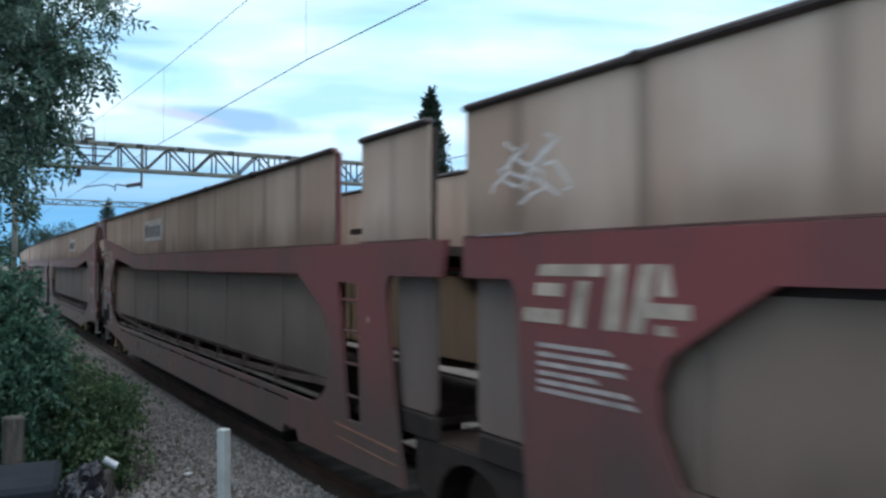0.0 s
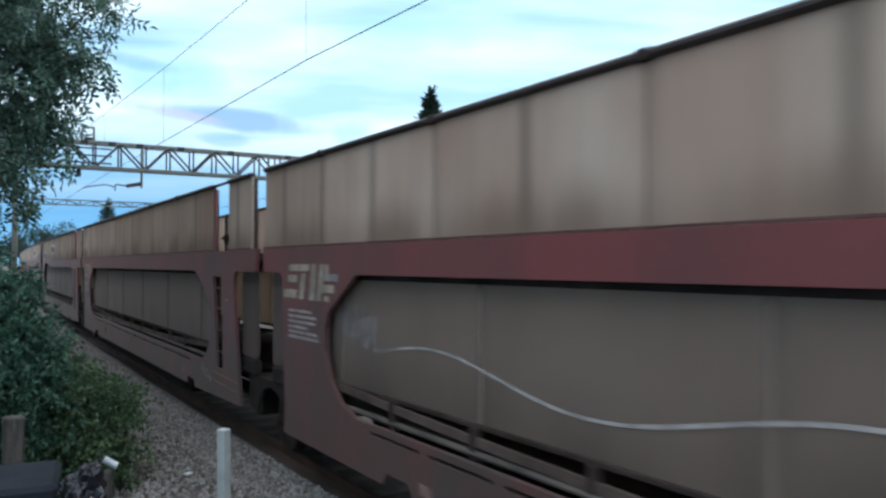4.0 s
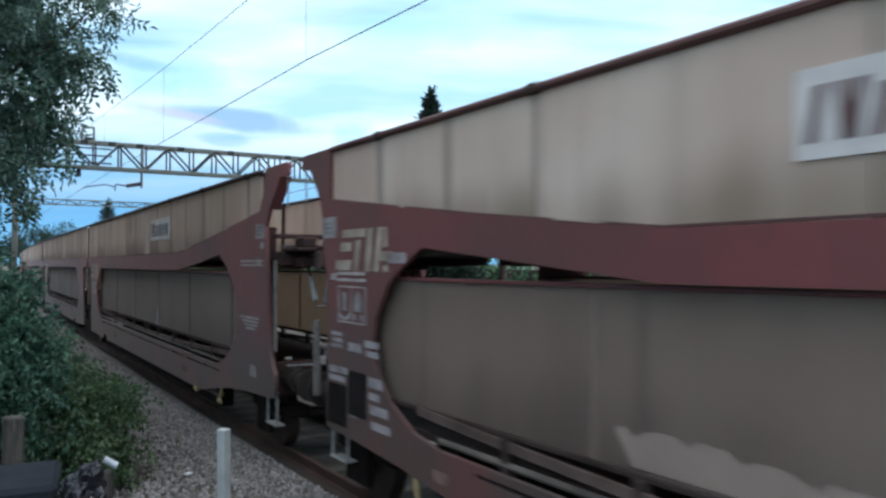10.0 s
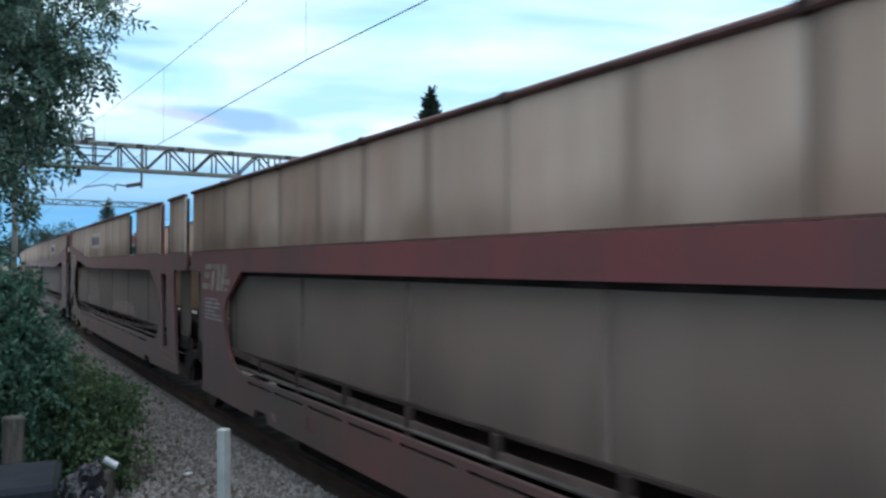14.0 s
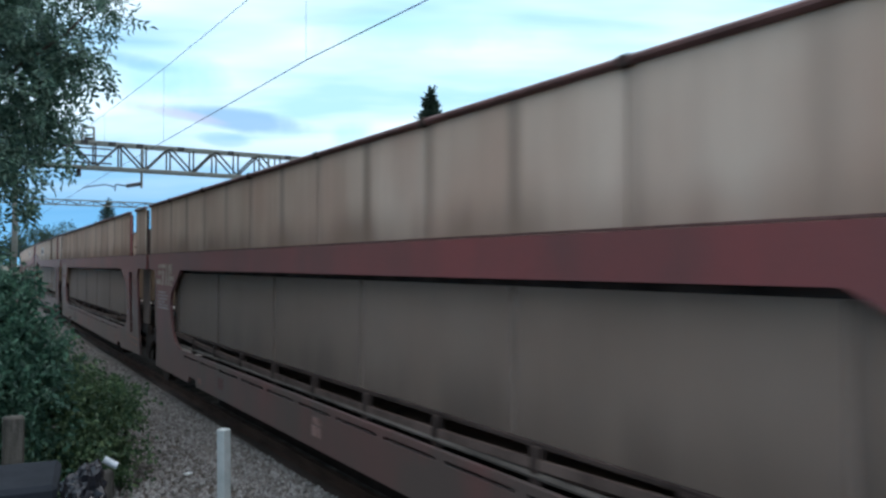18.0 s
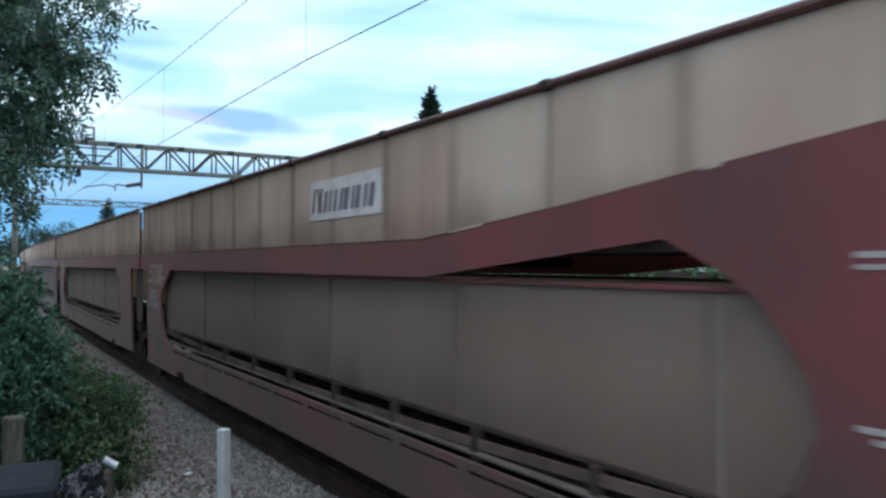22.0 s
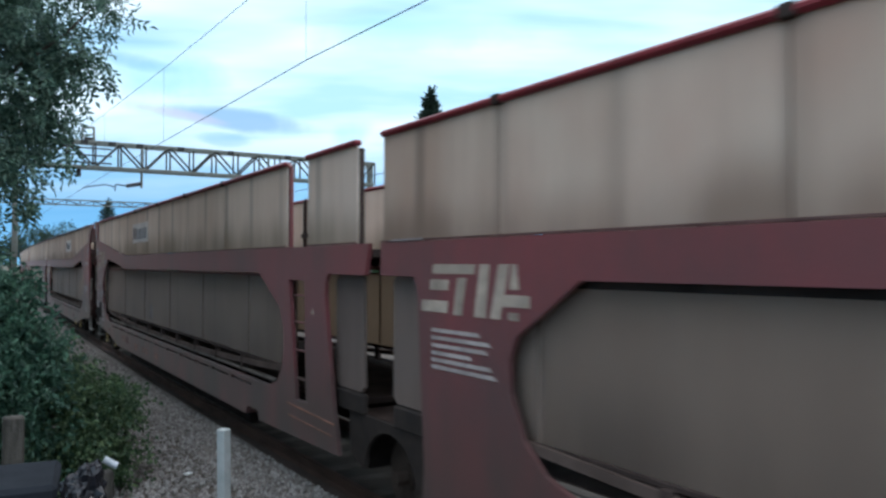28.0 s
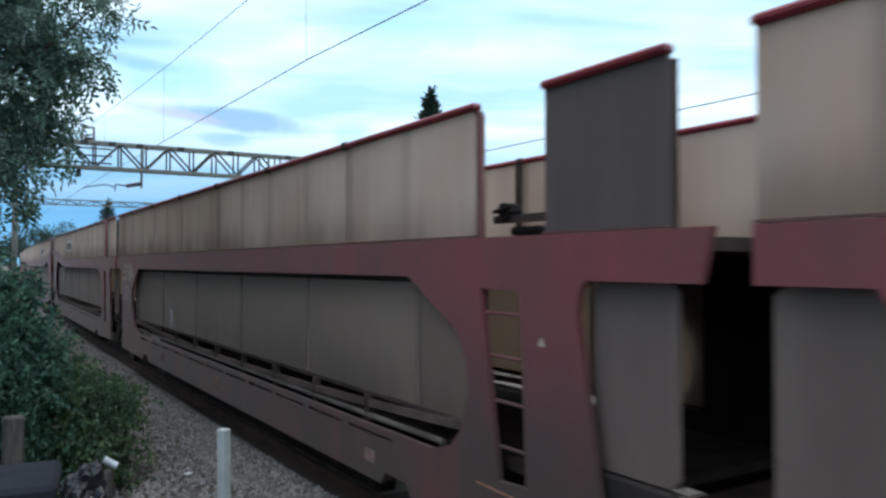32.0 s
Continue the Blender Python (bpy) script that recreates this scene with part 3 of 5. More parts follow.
    def guide():
        us = [2.15 + 13.7 * i / 28 for i in range(29)]
        z = [1.03 + 0.16 * abs((u - 9.0) / 6.85) ** 2.2 for u in us]
        return plate([list(zip(us, z)) + [(u, a + 0.075) for u, a in zip(us, z)][::-1]], xo - sx * 0.075, xo - sx * 0.11)
    part("wheel_guide", guide, M_GUIDE, w, "dusty brown sagging wheel guide", ("guide", S))
    part("deck_edge_pipe", lambda: rod((xo - sx * 0.095, -2.5, 1.022), (xo - sx * 0.095, -15.4, 1.022), 0.030), M_PIPE, w, "", ("pipe", S))
    # end screens in the doorways
    if kind != "A":
        part("end_screen", lambda: plate([corner_cut(0.03, 0.74, 1.22, 2.46, 0.06)], xo - sx * 0.13, xo - sx * 0.16), M_SCREEN, w, "dusty grey end screen", ("scrF", S))
        part("screen_foot", lambda: box(xo - sx * 0.11, xo - sx * 0.20, -0.80, -0.05, 0.98, 1.20, bevel=0.02), M_BUFFER, w, "", ("scrfF", S))
    if kind != "D":
        part("end_screen", lambda: plate([corner_cut(17.26, 17.98, 1.22, 2.46, 0.06)], xo - sx * 0.13, xo - sx * 0.16), M_SCREEN, w, "dusty grey end screen", ("scrR", S))
        part("screen_foot", lambda: box(xo - sx * 0.11, xo - sx * 0.20, -17.95, -17.3, 0.98, 1.20, bevel=0.02), M_BUFFER, w, "", ("scrfR", S))
    if kind in "AB" and sx < 0:
        for z in (2.19, 1.86, 1.52, 1.18):
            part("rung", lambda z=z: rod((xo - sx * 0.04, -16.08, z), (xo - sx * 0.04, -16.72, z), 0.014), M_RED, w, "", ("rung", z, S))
        part("warning_triangle", lambda: plate([[(16.83, 1.99), (16.90, 1.99), (16.865, 2.05)]], xo, xo + sx * 0.004), M_CREAM, w, "", ("tri", S))


def bars(w, sx, items, material, depth=0.004):
    xo = sx * HALF
    for it in items:
        part("painted_mark", lambda it=it: plate([it], xo, xo + sx * depth), material, w, "", ("bar", tuple(it), sx, material.name))


def slant(u0, u1, z0, z1, lean=0.08):
    """A leaning stroke: its foot lies further to the front."""
    return [(u0 - lean, z0), (u1 - lean, z0), (u1, z1), (u0, z1)]


def emblem(w, u, z, k=1.0, tall=1.0):
    """The cream emblem, as plain leaning blocks. (u, z): its upper front corner."""
    o = lambda loop: [(u + a * k, z + b * tall) for a, b in loop]
    shapes = [
        [(0.02, 0.0), (0.66, 0.0), (0.64, -0.08), (0.0, -0.08)],
        [(-0.02, -0.13), (0.27, -0.13), (0.25, -0.22), (-0.04, -0.22)],
        [(-0.17, -0.31), (0.26, -0.31), (0.24, -0.41), (-0.19, -0.41)],
        [(0.40, -0.11), (0.53, -0.11), (0.46, -0.42), (0.33, -0.42)],
        [(0.72, 0.0), (0.85, 0.0), (0.80, -0.42), (0.64, -0.42)],
        [(0.97, 0.0), (1.10, 0.0), (0.99, -0.42), (0.86, -0.42)],
        [(1.13, 0.0), (1.18, 0.0), (1.21, -0.19), (1.10, -0.19)],
        [(1.02, -0.23), (1.33, -0.23), (1.33, -0.32), (1.00, -0.32)],
        [(1.09, -0.36), (1.20, -0.36), (1.21, -0.42), (1.09, -0.42)],
    ]
    bars(w, -1, [o(s) for s in shapes], M_CREAM)


def side_marks(w, kind, j):
    if kind != "A":
        emblem(w, 0.97, 2.57)
        for z, a in ((2.02, 1.70), (1.955, 1.84), (1.89, 1.80), (1.825, 1.58), (1.765, 1.86), (1.705, 1.92)):
            bars(w, -1, [[(0.96, z - 0.032), (a, z - 0.032), (a - 0.04, z), (0.96, z)]], M_WHITE)
    if kind == "A":
        emblem(w, 0.69, 2.935, 0.86, 1.04)
        bars(w, -1, [rect(1.72, 2.08, 2.58, 2.68)], M_PALE)
        drawn = lambda loop: [(0.163 + 0.871 * u_, z_) for u_, z_ in loop]
        bars(w, -1, [drawn(q) for q in [rect(0.02, 0.44, 2.86, 3.09)]], M_PALE)
        bars(w, -1, [drawn(q) for q in [[(0.08, 2.915 + 0.05 * i), (0.30, 2.915 + 0.05 * i), (0.30, 2.925 + 0.05 * i), (0.08, 2.925 + 0.05 * i)] for i in range(3)]], M_INK, 0.007)
        bars(w, -1, [drawn(q) for q in [rect(0.28, 0.44, 2.40, 2.47), rect(0.46, 1.24, 2.455, 2.49), rect(0.46, 1.26, 2.39, 2.42)]], M_WHITE)
        # boxed sign
        bars(w, -1, [drawn(q) for q in [rect(0.50, 1.26, 2.325, 2.34), rect(0.50, 1.26, 1.95, 1.965), rect(0.50, 0.515, 1.965, 2.325), rect(1.245, 1.26, 1.965, 2.325), rect(0.86, 0.875, 1.965, 2.325)]], M_WHITE)
        bars(w, -1, [drawn(q) for q in [rect(0.63, 0.73, 2.08, 2.27), [(0.54, 2.06), (0.68, 1.99), (0.82, 2.06), (0.82, 2.0), (0.68, 1.97), (0.54, 2.0)],
                     [(0.95, 2.08), (0.97, 2.24), (1.05, 2.30), (1.13, 2.24), (1.17, 2.08)], rect(0.92, 1.0, 1.99, 2.05), rect(1.12, 1.2, 1.99, 2.05)]], M_PALE)
        bars(w, -1, [drawn(q) for q in [rect(0.30, 0.62, 1.80, 1.84), rect(0.34, 0.64, 1.73, 1.775), rect(0.30, 0.62, 1.67, 1.71), rect(0.80, 1.14, 1.66, 1.75), rect(1.24, 1.60, 1.73, 1.80), rect(1.27, 1.60, 1.64, 1.70),
                     rect(0.24, 0.78, 1.40, 1.47), rect(0.24, 0.70, 1.31, 1.37), rect(1.32, 1.68, 1.34, 1.44), rect(1.34, 1.60, 1.22, 1.29), rect(1.36, 1.80, 1.08, 1.17), rect(1.40, 1.85, 0.93, 1.01), rect(0.86, 1.02, 0.98, 1.10)]], M_PALE)
        part("data_panel", lambda: plate([corner_cut(0.86, 1.28, 1.00, 1.46)], -HALF, -HALF - 0.006), M_BLACK, w, "black data panel", ("datap",))
        part("data_panel", lambda: plate([corner_cut(0.34, 0.82, 0.84, 1.28)], -HALF, -HALF - 0.005), M_BLACK, w, "black data panel", ("datap2",))
        sign(w, 5.81)
        bars(w, -1, [rect(2.55, 2.75, 0.70, 0.80), rect(4.62, 5.10, 0.70, 0.75), rect(4.70, 5.30, 0.64, 0.68), rect(6.25, 6.60, 0.54, 0.70), rect(7.10, 7.75, 0.66, 0.70),
                     rect(7.10, 7.80, 0.59, 0.63), rect(8.40, 8.75, 0.58, 0.70)], M_STENCIL)
    if kind == "D":
        bars(w, -1, [rect(16.42, 16.78, 2.92, 3.12)], M_PALE)
        bars(w, -1, [rect(16.48, 16.72, 2.97 + 0.05 * i, 2.98 + 0.05 * i) for i in range(3)], M_INK, 0.007)
        bars(w, -1, [rect(16.62, 16.76, 2.78, 2.87), rect(15.74, 16.76, 2.60, 2.63), rect(15.74, 16.74, 2.545, 2.57), rect(16.45, 16.62, 2.555, 2.64)], M_WHITE)
        for i, (a, b) in enumerate(((15.74, 16.56), (15.82, 16.54), (15.92, 16.50), (16.00, 16.40))):
            z = 1.83 - 0.05 * i
            bars(w, -1, [rect(a, b, z - 0.03, z)], M_WHITE)
        bars(w, -1, [rect(16.18, 16.44, 1.00, 1.16)], M_PALE)
        sign(w, 9.50)
        bars(w, -1, [rect(12.35, 12.75, 0.62, 0.72)], M_RUSTINK)
    if kind in "AD":
        for i in (1, 4):
            a = 11.6 + 0.82 * i
            b = a + (0.45 if i % 2 else 0.12)
            loop = [(a, panel_foot("D", a) + 0.004), (b, panel_foot("D", b) + 0.004), (b, panel_foot("D", b) + 0.020), (a, panel_foot("D", a) + 0.012)]
            if kind == "A":
                loop = flip(loop)
            part("grime_line", lambda: plate([loop], -HALF + 0.002, -HALF - 0.004), M_STRIP, w, "", ("grime", kind, i))
    # small stencils on the sill
    bars(w, -1, [rect(5.2, 5.45, 0.60, 0.78)], M_RUSTINK)
    if kind in "AB":
        bars(w, -1, [[(16.05, 0.838), (17.50, 0.808), (17.50, 0.826), (16.05, 0.856)], [(16.1, 0.70), (17.45, 0.675), (17.45, 0.687), (16.1, 0.712)]], M_ORANGE)
    if kind in "BC":
        bars(w, -1, [rect(8.85, 9.10, 0.58, 0.70), rect(8.88, 9.15, 0.72, 0.80), rect(4.05, 4.25, 0.52, 0.62), rect(14.1, 14.3, 0.60, 0.72)], M_STENCIL)


def sign(w, u0):
    """White name board of the panel: plain leaning blocks."""
    x = -HALF + 0.033
    board = part("name_board", lambda: plate([corner_cut(u0, u0 + 1.70, 3.08, 3.53, 0.01)], x, x - 0.012), M_BOARD, w, "white board with dark leaning blocks", ("board", u0))
    lo, hi = 3.16, 3.40
    strokes = [(0.10, 0.16, 0), (0.20, 0.26, 0), (0.30, 0.36, 0), (0.42, 0.49, 0), (0.55, 0.61, 1), (0.68, 0.75, 1), (0.83, 0.90, 1), (0.93, 1.04, 2), (1.12, 1.18, 1), (1.22, 1.31, 1), (1.40, 1.47, 1), (1.52, 1.62, 1)]
    for a, b, c in strokes:
        m = M_RUSTINK if c == 0 else M_INK
        z0 = lo + (0.0 if c < 2 else 0.0)
        part("block", lambda a=a, b=b, z0=z0: plate([slant(u0 + a * 0.98, u0 + b * 0.98, z0, hi + (0.04 if a < 0.4 else 0), 0.05 if a != 0.20 else -0.03)], x - 0.012, x - 0.015), m, board, "", ("blk", u0, a))


def paint_ribbon(pts, width, x):
    """Thin painted line through points (u, z)."""
    bm = bmesh.new()
    prev = None
    for i, (u, z) in enumerate(pts):
        a, b = pts[max(i - 1, 0)], pts[min(i + 1, len(pts) - 1)]
        t = Vector((b[0] - a[0], b[1] - a[1])).normalized()
        nrm = Vector((-t.y, t.x)) * width / 2
        cur = (bm.verts.new((x, -(u + nrm.x), z + nrm.y)), bm.verts.new((x, -(u - nrm.x), z - nrm.y)))
        if prev:
            bm.faces.new((prev[0], prev[1], cur[1], cur[0]))
        prev = cur
    ex = bmesh.ops.extrude_face_region(bm, geom=bm.faces[:])
    bmesh.ops.translate(bm, vec=(-0.002, 0, 0), verts=[g for g in ex["geom"] if isinstance(g, bmesh.types.BMVert)])
    bmesh.ops.recalc_face_normals(bm, faces=bm.faces)
    return bm


XP = -HALF + 0.128


def round_mark(w, u, z, r=0.155):
    """White round chalk mark with a drip."""
    rng = random.Random(int(u * 10))
    loop = []
    for i in range(28):
        a = 2 * math.pi * i / 28
        rr = r * (1 + rng.uniform(-0.05, 0.05))
        loop.append((u + rr * math.cos(a) * 0.95, z + rr * math.sin(a) - (0.05 * max(0, -math.sin(a)) ** 4 if i else 0)))
    part("round_mark", plate([loop, [(u + 0.02 + 0.022 * math.cos(a), z + 0.05 + 0.03 * math.sin(a)) for a in (0, 1.2, 2.4, 3.6, 4.8)]], XP, XP - 0.003), M_WHITE, w, "white round painted mark")


def scrawl(w, u, z, width, height, seed):
    """Unreadable sprayed squiggle."""
    rng = random.Random(seed)
    for k in range(5):
        a = u + width * k / 5
        pts = []
        for i in range(14):
            s = i / 13
            pts.append((a + width * 0.26 * s + 0.05 * math.sin(9 * s + k), z - height * 0.45 * k / 5 + height * 0.32 * math.sin(6.5 * s + 1.3 * k + rng.uniform(-0.2, 0.2))))
        part("sprayed_mark", paint_ribbon(pts, 0.034, XP), M_PALE, w, "pale sprayed squiggle")


def wavy(u0, u1, z, amp, n, ph, fall=0.0):
    return [(u0 + (u1 - u0) * i / 60, z + amp * math.sin(n * 6.283 * i / 60 + ph) - fall * i / 60) for i in range(61)]


def special_marks(w, j):
    """Paint that only single sections carry."""
    if j == 1:
        rng = random.Random(2)
        for k in range(7):
            pts = [(0.52 + 0.10 * k + 0.17 * math.sin(5 * s + 1.7 * k), 3.50 - 0.045 * (k % 4) - 0.42 * s * rng.uniform(0.5, 1.1)) for s in (0, 0.15, 0.3, 0.45, 0.6, 0.8, 1.0)]
            part("sprayed_mark", paint_ribbon(pts, 0.026, -HALF + 0.034), M_BOARD, w, "pale sprayed scrawl")
    if j == 2:
        part("sprayed_line", paint_ribbon(wavy(3.3, 13.9, 1.66, 0.14, 2.7, 0.4), 0.026, XP - 0.006), M_CHALK, w, "thin pale sprayed wavy line")
        scrawl(w, 2.08, 2.05, 0.95, 0.55, 7)
    if j == 3:
        scrawl(w, 3.15, 1.85, 0.85, 0.5, 9)
    if j == 4:
        for a, b, z in ((4.5, 6.5, 1.50), (9.4, 12.6, 1.60)):
            edge = [(a + (b - a) * i / 24, z + 0.05 * math.sin(2.1 * i) * math.sin(0.7 * i) + 0.03 * math.sin(0.26 * i)) for i in range(25)]
            part("rubbed_patch", plate([[(a + 0.15, 1.29), (b - 0.1, 1.29)] + edge[::-1]], XP, XP - 0.0015), M_RUB, w, "pale rubbed patch of dirt")
    if j == 1:
        rng = random.Random(12)
        for k in range(5):
            part("sprayed_mark", paint_ribbon([(15.45 + 0.13 * k + 0.06 * math.sin(6 * q + k), 0.90 - 0.03 * k - 0.16 * q * rng.uniform(0.7, 1.2)) for q in (0, 0.25, 0.5, 0.75, 1.0)], 0.03, -HALF - 0.002), M_PALE, w, "pale sprayed scrawl")
    if j == 2:
        bars(w, -1, [rect(2.04, 2.40, 2.38, 2.46)], M_PALE)
    if j == 3:
        part("pale_panel", plate([rect(7.0, 7.14, 3.28, 3.76)], -HALF + 0.034, -HALF + 0.030), M_PALE, w, "pale patch")
        part("pale_panel", plate([rect(8.82, 9.34, 2.80, 3.79)], -HALF + 0.034, -HALF + 0.030), M_STRIP, w, "pale replaced strip")
    if j % 4 in (1, 3):
        bars(w, -1, [[(0.2, 2.79), (0.8, 2.79), (0.78, 2.808), (0.22, 2.803)]], M_PALE, 0.01)


M_STRIP = mat("pale_replaced_strip", (0.66, 0.52, 0.44), 0.7, var=0.12, scale=2.0, bump=0, spec=0.08)
M_RUB = mat("pale_rubbed_dirt", (0.335, 0.256, 0.212), 0.8, spec=0.08, var=0.1, scale=2.0, bump=0)


def deck_line(kind, off):
    ends = {"D": (0.02, 16.8), "A": (0.15, 18.28)}.get(kind, (0.02, 18.28))
    return [(u, 2.785 + off) for u in ends]


def wheelset(w, u):
    kind, SECTION[0] = SECTION[0], ""
    ax = new("wheelset")
    ax.parent = w
    ax.location = (0, -longer(kind, u), 0.42)
    ax["label"] = "brown steel wheelset on its axle"
    part("axle", lambda: rod((-1.0, 0, 0), (1.0, 0, 0), 0.075), M_WHEEL, ax, "", ("axle",))
    for s in (-1, 1):
        def wheel():
            bm = rod((s * 0.68, 0, 0), (s * 0.815, 0, 0), 0.42, seg=32)
            rod((s * 0.67, 0, 0), (s * 0.70, 0, 0), 0.445, bm, 32)
            rod((s * 0.80, 0, 0), (s * 0.86, 0, 0), 0.13, bm, 16)
            for k in range(4):
                a = k * math.pi / 2
                rod((s * 0.80, 0.26 * math.cos(a), 0.26 * math.sin(a)), (s * 0.822, 0.26 * math.cos(a), 0.26 * math.sin(a)), 0.05, bm, 10)
            return bm
        part("wheel", wheel, M_WHEEL, ax, "", ("wheel", s))
    SECTION[0] = kind
    return ax


WHEELS = []


def end_gear(w, rear, tall):
    """Couplings, headstocks, buffers, steps and posts at the full end of a set. Built for the rear, mirrored for the front."""
    k = (lambda u: u) if rear else (lambda u: SUM - u)
    tag = "R" if rear else "F"

    def bx(name, x0, x1, u0, u1, z0, z1, m, label="", bevel=0.012):
        part(name, lambda: box(x0, x1, -k(u0), -k(u1), z0, z1, bevel=bevel), m, w, label, (name, x0, x1, u0, z0, tag))

    def rd(name, a, b, r, m, label=""):
        part(name, lambda: rod((a[0], -k(a[1]), a[2]), (b[0], -k(b[1]), b[2]), r), m, w, label, (name, a, b, tag))
    bx("headstock", -1.15, 1.15, 16.55, 16.85, 0.78, 1.12, M_GRIME)
    bx("upper_crossbeam", -1.10, 1.10, 16.80, 17.05, 2.55, 2.74, M_GRIME)
    for x in (-0.88, 0.88):
        bx("upper_bridge", x - 0.14, x + 0.14, 16.95, 17.45, 2.74, 2.79, M_GRIME)
    bx("upper_coupler", -0.32, 0.32, 17.0, 17.62, 2.50, 2.74, M_GRIME, "grimy red brown upper coupler")
    bx("upper_coupler_block", -0.9, -0.55, 17.02, 17.3, 2.54, 2.66, M_GRIME)
    bx("crossbeam_plate", -1.12, 1.12, 16.80, 16.95, 2.92, 2.98, M_GRIME)
    for x in (-0.54, 0.54):
        bx("upper_buffer_box", x - 0.18, x + 0.18, 16.95, 17.55, 2.54, 2.79, M_RAIL_BROWN)
        rd("buffer_bolt", (x, 17.54, 2.62), (x, 17.58, 2.62), 0.05, M_DARK)
    if rear or tall:
        lo_, hi_ = (1.42, 2.62 if tall else 2.12) if rear else (1.05, 1.92)
        part("handrail", lambda: rod((-1.17, -k(17.07), lo_), (-1.17, -k(17.07), hi_), 0.026 if rear else 0.045), M_RAILING, w, "chipped pale upright handrail", ("handrail", tag, tall))
    rd("hand_bracket", (-1.16, 17.08, 1.62), (-1.1, 16.86, 1.62), 0.014, M_RAILING)
    rd("hand_bracket", (-1.16, 17.08, 2.08), (-1.1, 16.86, 2.08), 0.014, M_RAILING)
    for x in (-0.86, 0.86):
        part("buffer", lambda x=x: rod((x, -k(17.62), 1.02), (x, -k(17.56), 1.02), 0.21, rod((x, -k(16.85), 1.02), (x, -k(17.56), 1.02), 0.115, rod((x, -k(16.85), 1.02), (x, -k(17.2), 1.02), 0.16, seg=14), seg=14), 20), M_BUFFER, w, "dusty greasy round buffer", ("buffer", x, tag))
    bx("coupling_hook", -0.06, 0.06, 16.85, 17.58, 0.94, 1.07, M_DARK)
    # hood over the drawgear and cross walkway
    part("drawgear_hood", lambda: plate([[(k(16.82), 1.02), (k(17.40), 1.02), (k(17.52), 1.12), (k(17.40), 1.20), (k(16.95), 1.26), (k(16.82), 1.26)]], -0.40, 0.40), M_DARK, w, "grimy dark hood over the drawgear", ("hood", tag))
    bx("end_floor", -1.05, 1.05, 16.2, 16.82, 1.10, 1.16, M_DARK)
    bx("end_sill", -1.1, 1.1, 16.72, 16.86, 1.12, 1.24, M_GRIME)
    part("brake_hose", lambda: rod((-0.35, -k(17.40), 0.50), (-0.35, -k(17.62), 0.56), 0.016, rod((-0.35, -k(17.10), 0.58), (-0.35, -k(17.40), 0.50), 0.016, rod((-0.35, -k(16.95), 0.85), (-0.35, -k(17.10), 0.58), 0.016))), M_STEPW, w, "pale brake hose", ("hose", tag))
    # white steps under the corner
    u0, u1 = (16.80, 17.16) if rear else (16.22, 16.60)
    for u in (u0, u1):
        rd("step_hanger", (-1.17, u, 0.90), (-1.17, u, 0.46), 0.017, M_STEPW)
    bx("step_tread", -1.20, -1.06, u0 - 0.01, u1 + 0.01, 0.445, 0.465, M_STEPW, "", 0.005)
    # grab loop over the buffers and lamp bracket
    rd("coupling_bar", (-1.0, 17.05, 1.22), (-0.55, 17.12, 1.22), 0.013, M_STEPW, "white coupling bar")
    bx("lamp_bracket", -0.62, -0.46, 17.02, 17.10, 1.20, 1.32, M_PALE)
    h0 = 17.20 if rear else 17.70
    rd("hanging_strut", (-0.725, h0 - 0.15, 2.66), (-0.725, h0, 2.40), 0.024, M_GRIME)
    part("reflective_sleeve", lambda: rod((-0.725, -k(h0), 2.40), (-0.725, -k(h0 + 0.16), 2.09), 0.034, seg=8), M_STEPW, w, "white reflective sleeve", ("sleeve", tag))
    part("reflective_strip", lambda: plate([[(k(17.02), 1.30), (k(17.09), 1.30), (k(17.15), 1.50), (k(17.08), 1.50)]], -0.45, -0.46), M_STEPW, w, "white reflective strip", ("refl", tag))
    for s_ in (-1, 1):
        x0, x1 = s_ * (HALF - 0.05), s_ * (HALF - 0.16)
        arm = [(17.38, 3.715), (16.95, 3.315), (16.965, 3.30), (17.395, 3.70)] if rear else [(17.14, 3.715), (16.84, 3.345), (16.855, 3.33), (17.155, 3.70)]
        tip = (17.60 if rear else 17.34)
        part("hanging_chain", lambda: rod((s_ * (HALF - 0.03), -k(tip), 3.71), (s_ * (HALF - 0.03), -k(tip), 3.28), 0.009, seg=6), M_RAILING, w, "thin hanging chain", ("chain", tag, s_))
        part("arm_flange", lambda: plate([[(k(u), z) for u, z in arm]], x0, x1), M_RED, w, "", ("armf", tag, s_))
        part("end_post", lambda: box(x0, s_ * (HALF - (0.22 if s_ < 0 else 0.08)), -k(16.60), -k(16.645), 1.1, 3.08), M_GRIME, w, "", ("endpost", tag, s_))
    # black sheet stands in for the end frame's unlit inner face
    part("inner_lining", lambda: plate([[(k(u + (0.5 if rear and u < 16 else 0)), z) for u, z in ((14.80, 1.06), (15.22, 1.26), (15.46, 1.47), (15.59, 1.77), (15.54, 2.04), (15.36, 2.30), (16.69, 2.30), (16.69, 1.06))]], HALF - 0.06, HALF - 0.10), M_BLACK, w, "black sheet for the shaded inner face of the end", ("lining", tag))
    part("reflective_strip", lambda: plate([rect(*sorted((k(16.30), k(16.42))), 1.72, 2.06)], HALF - 0.10, HALF - 0.106), M_WHITE, w, "white reflective strip", ("refl2", tag))
    rd("upper_pipe", (-1.05, 17.0, 2.80), (1.05, 17.0, 2.80), 0.035, M_GUIDE)
    bx("upper_lug", -0.50, -0.38, 17.05, 17.5, 2.79, 2.90, M_GRIME)
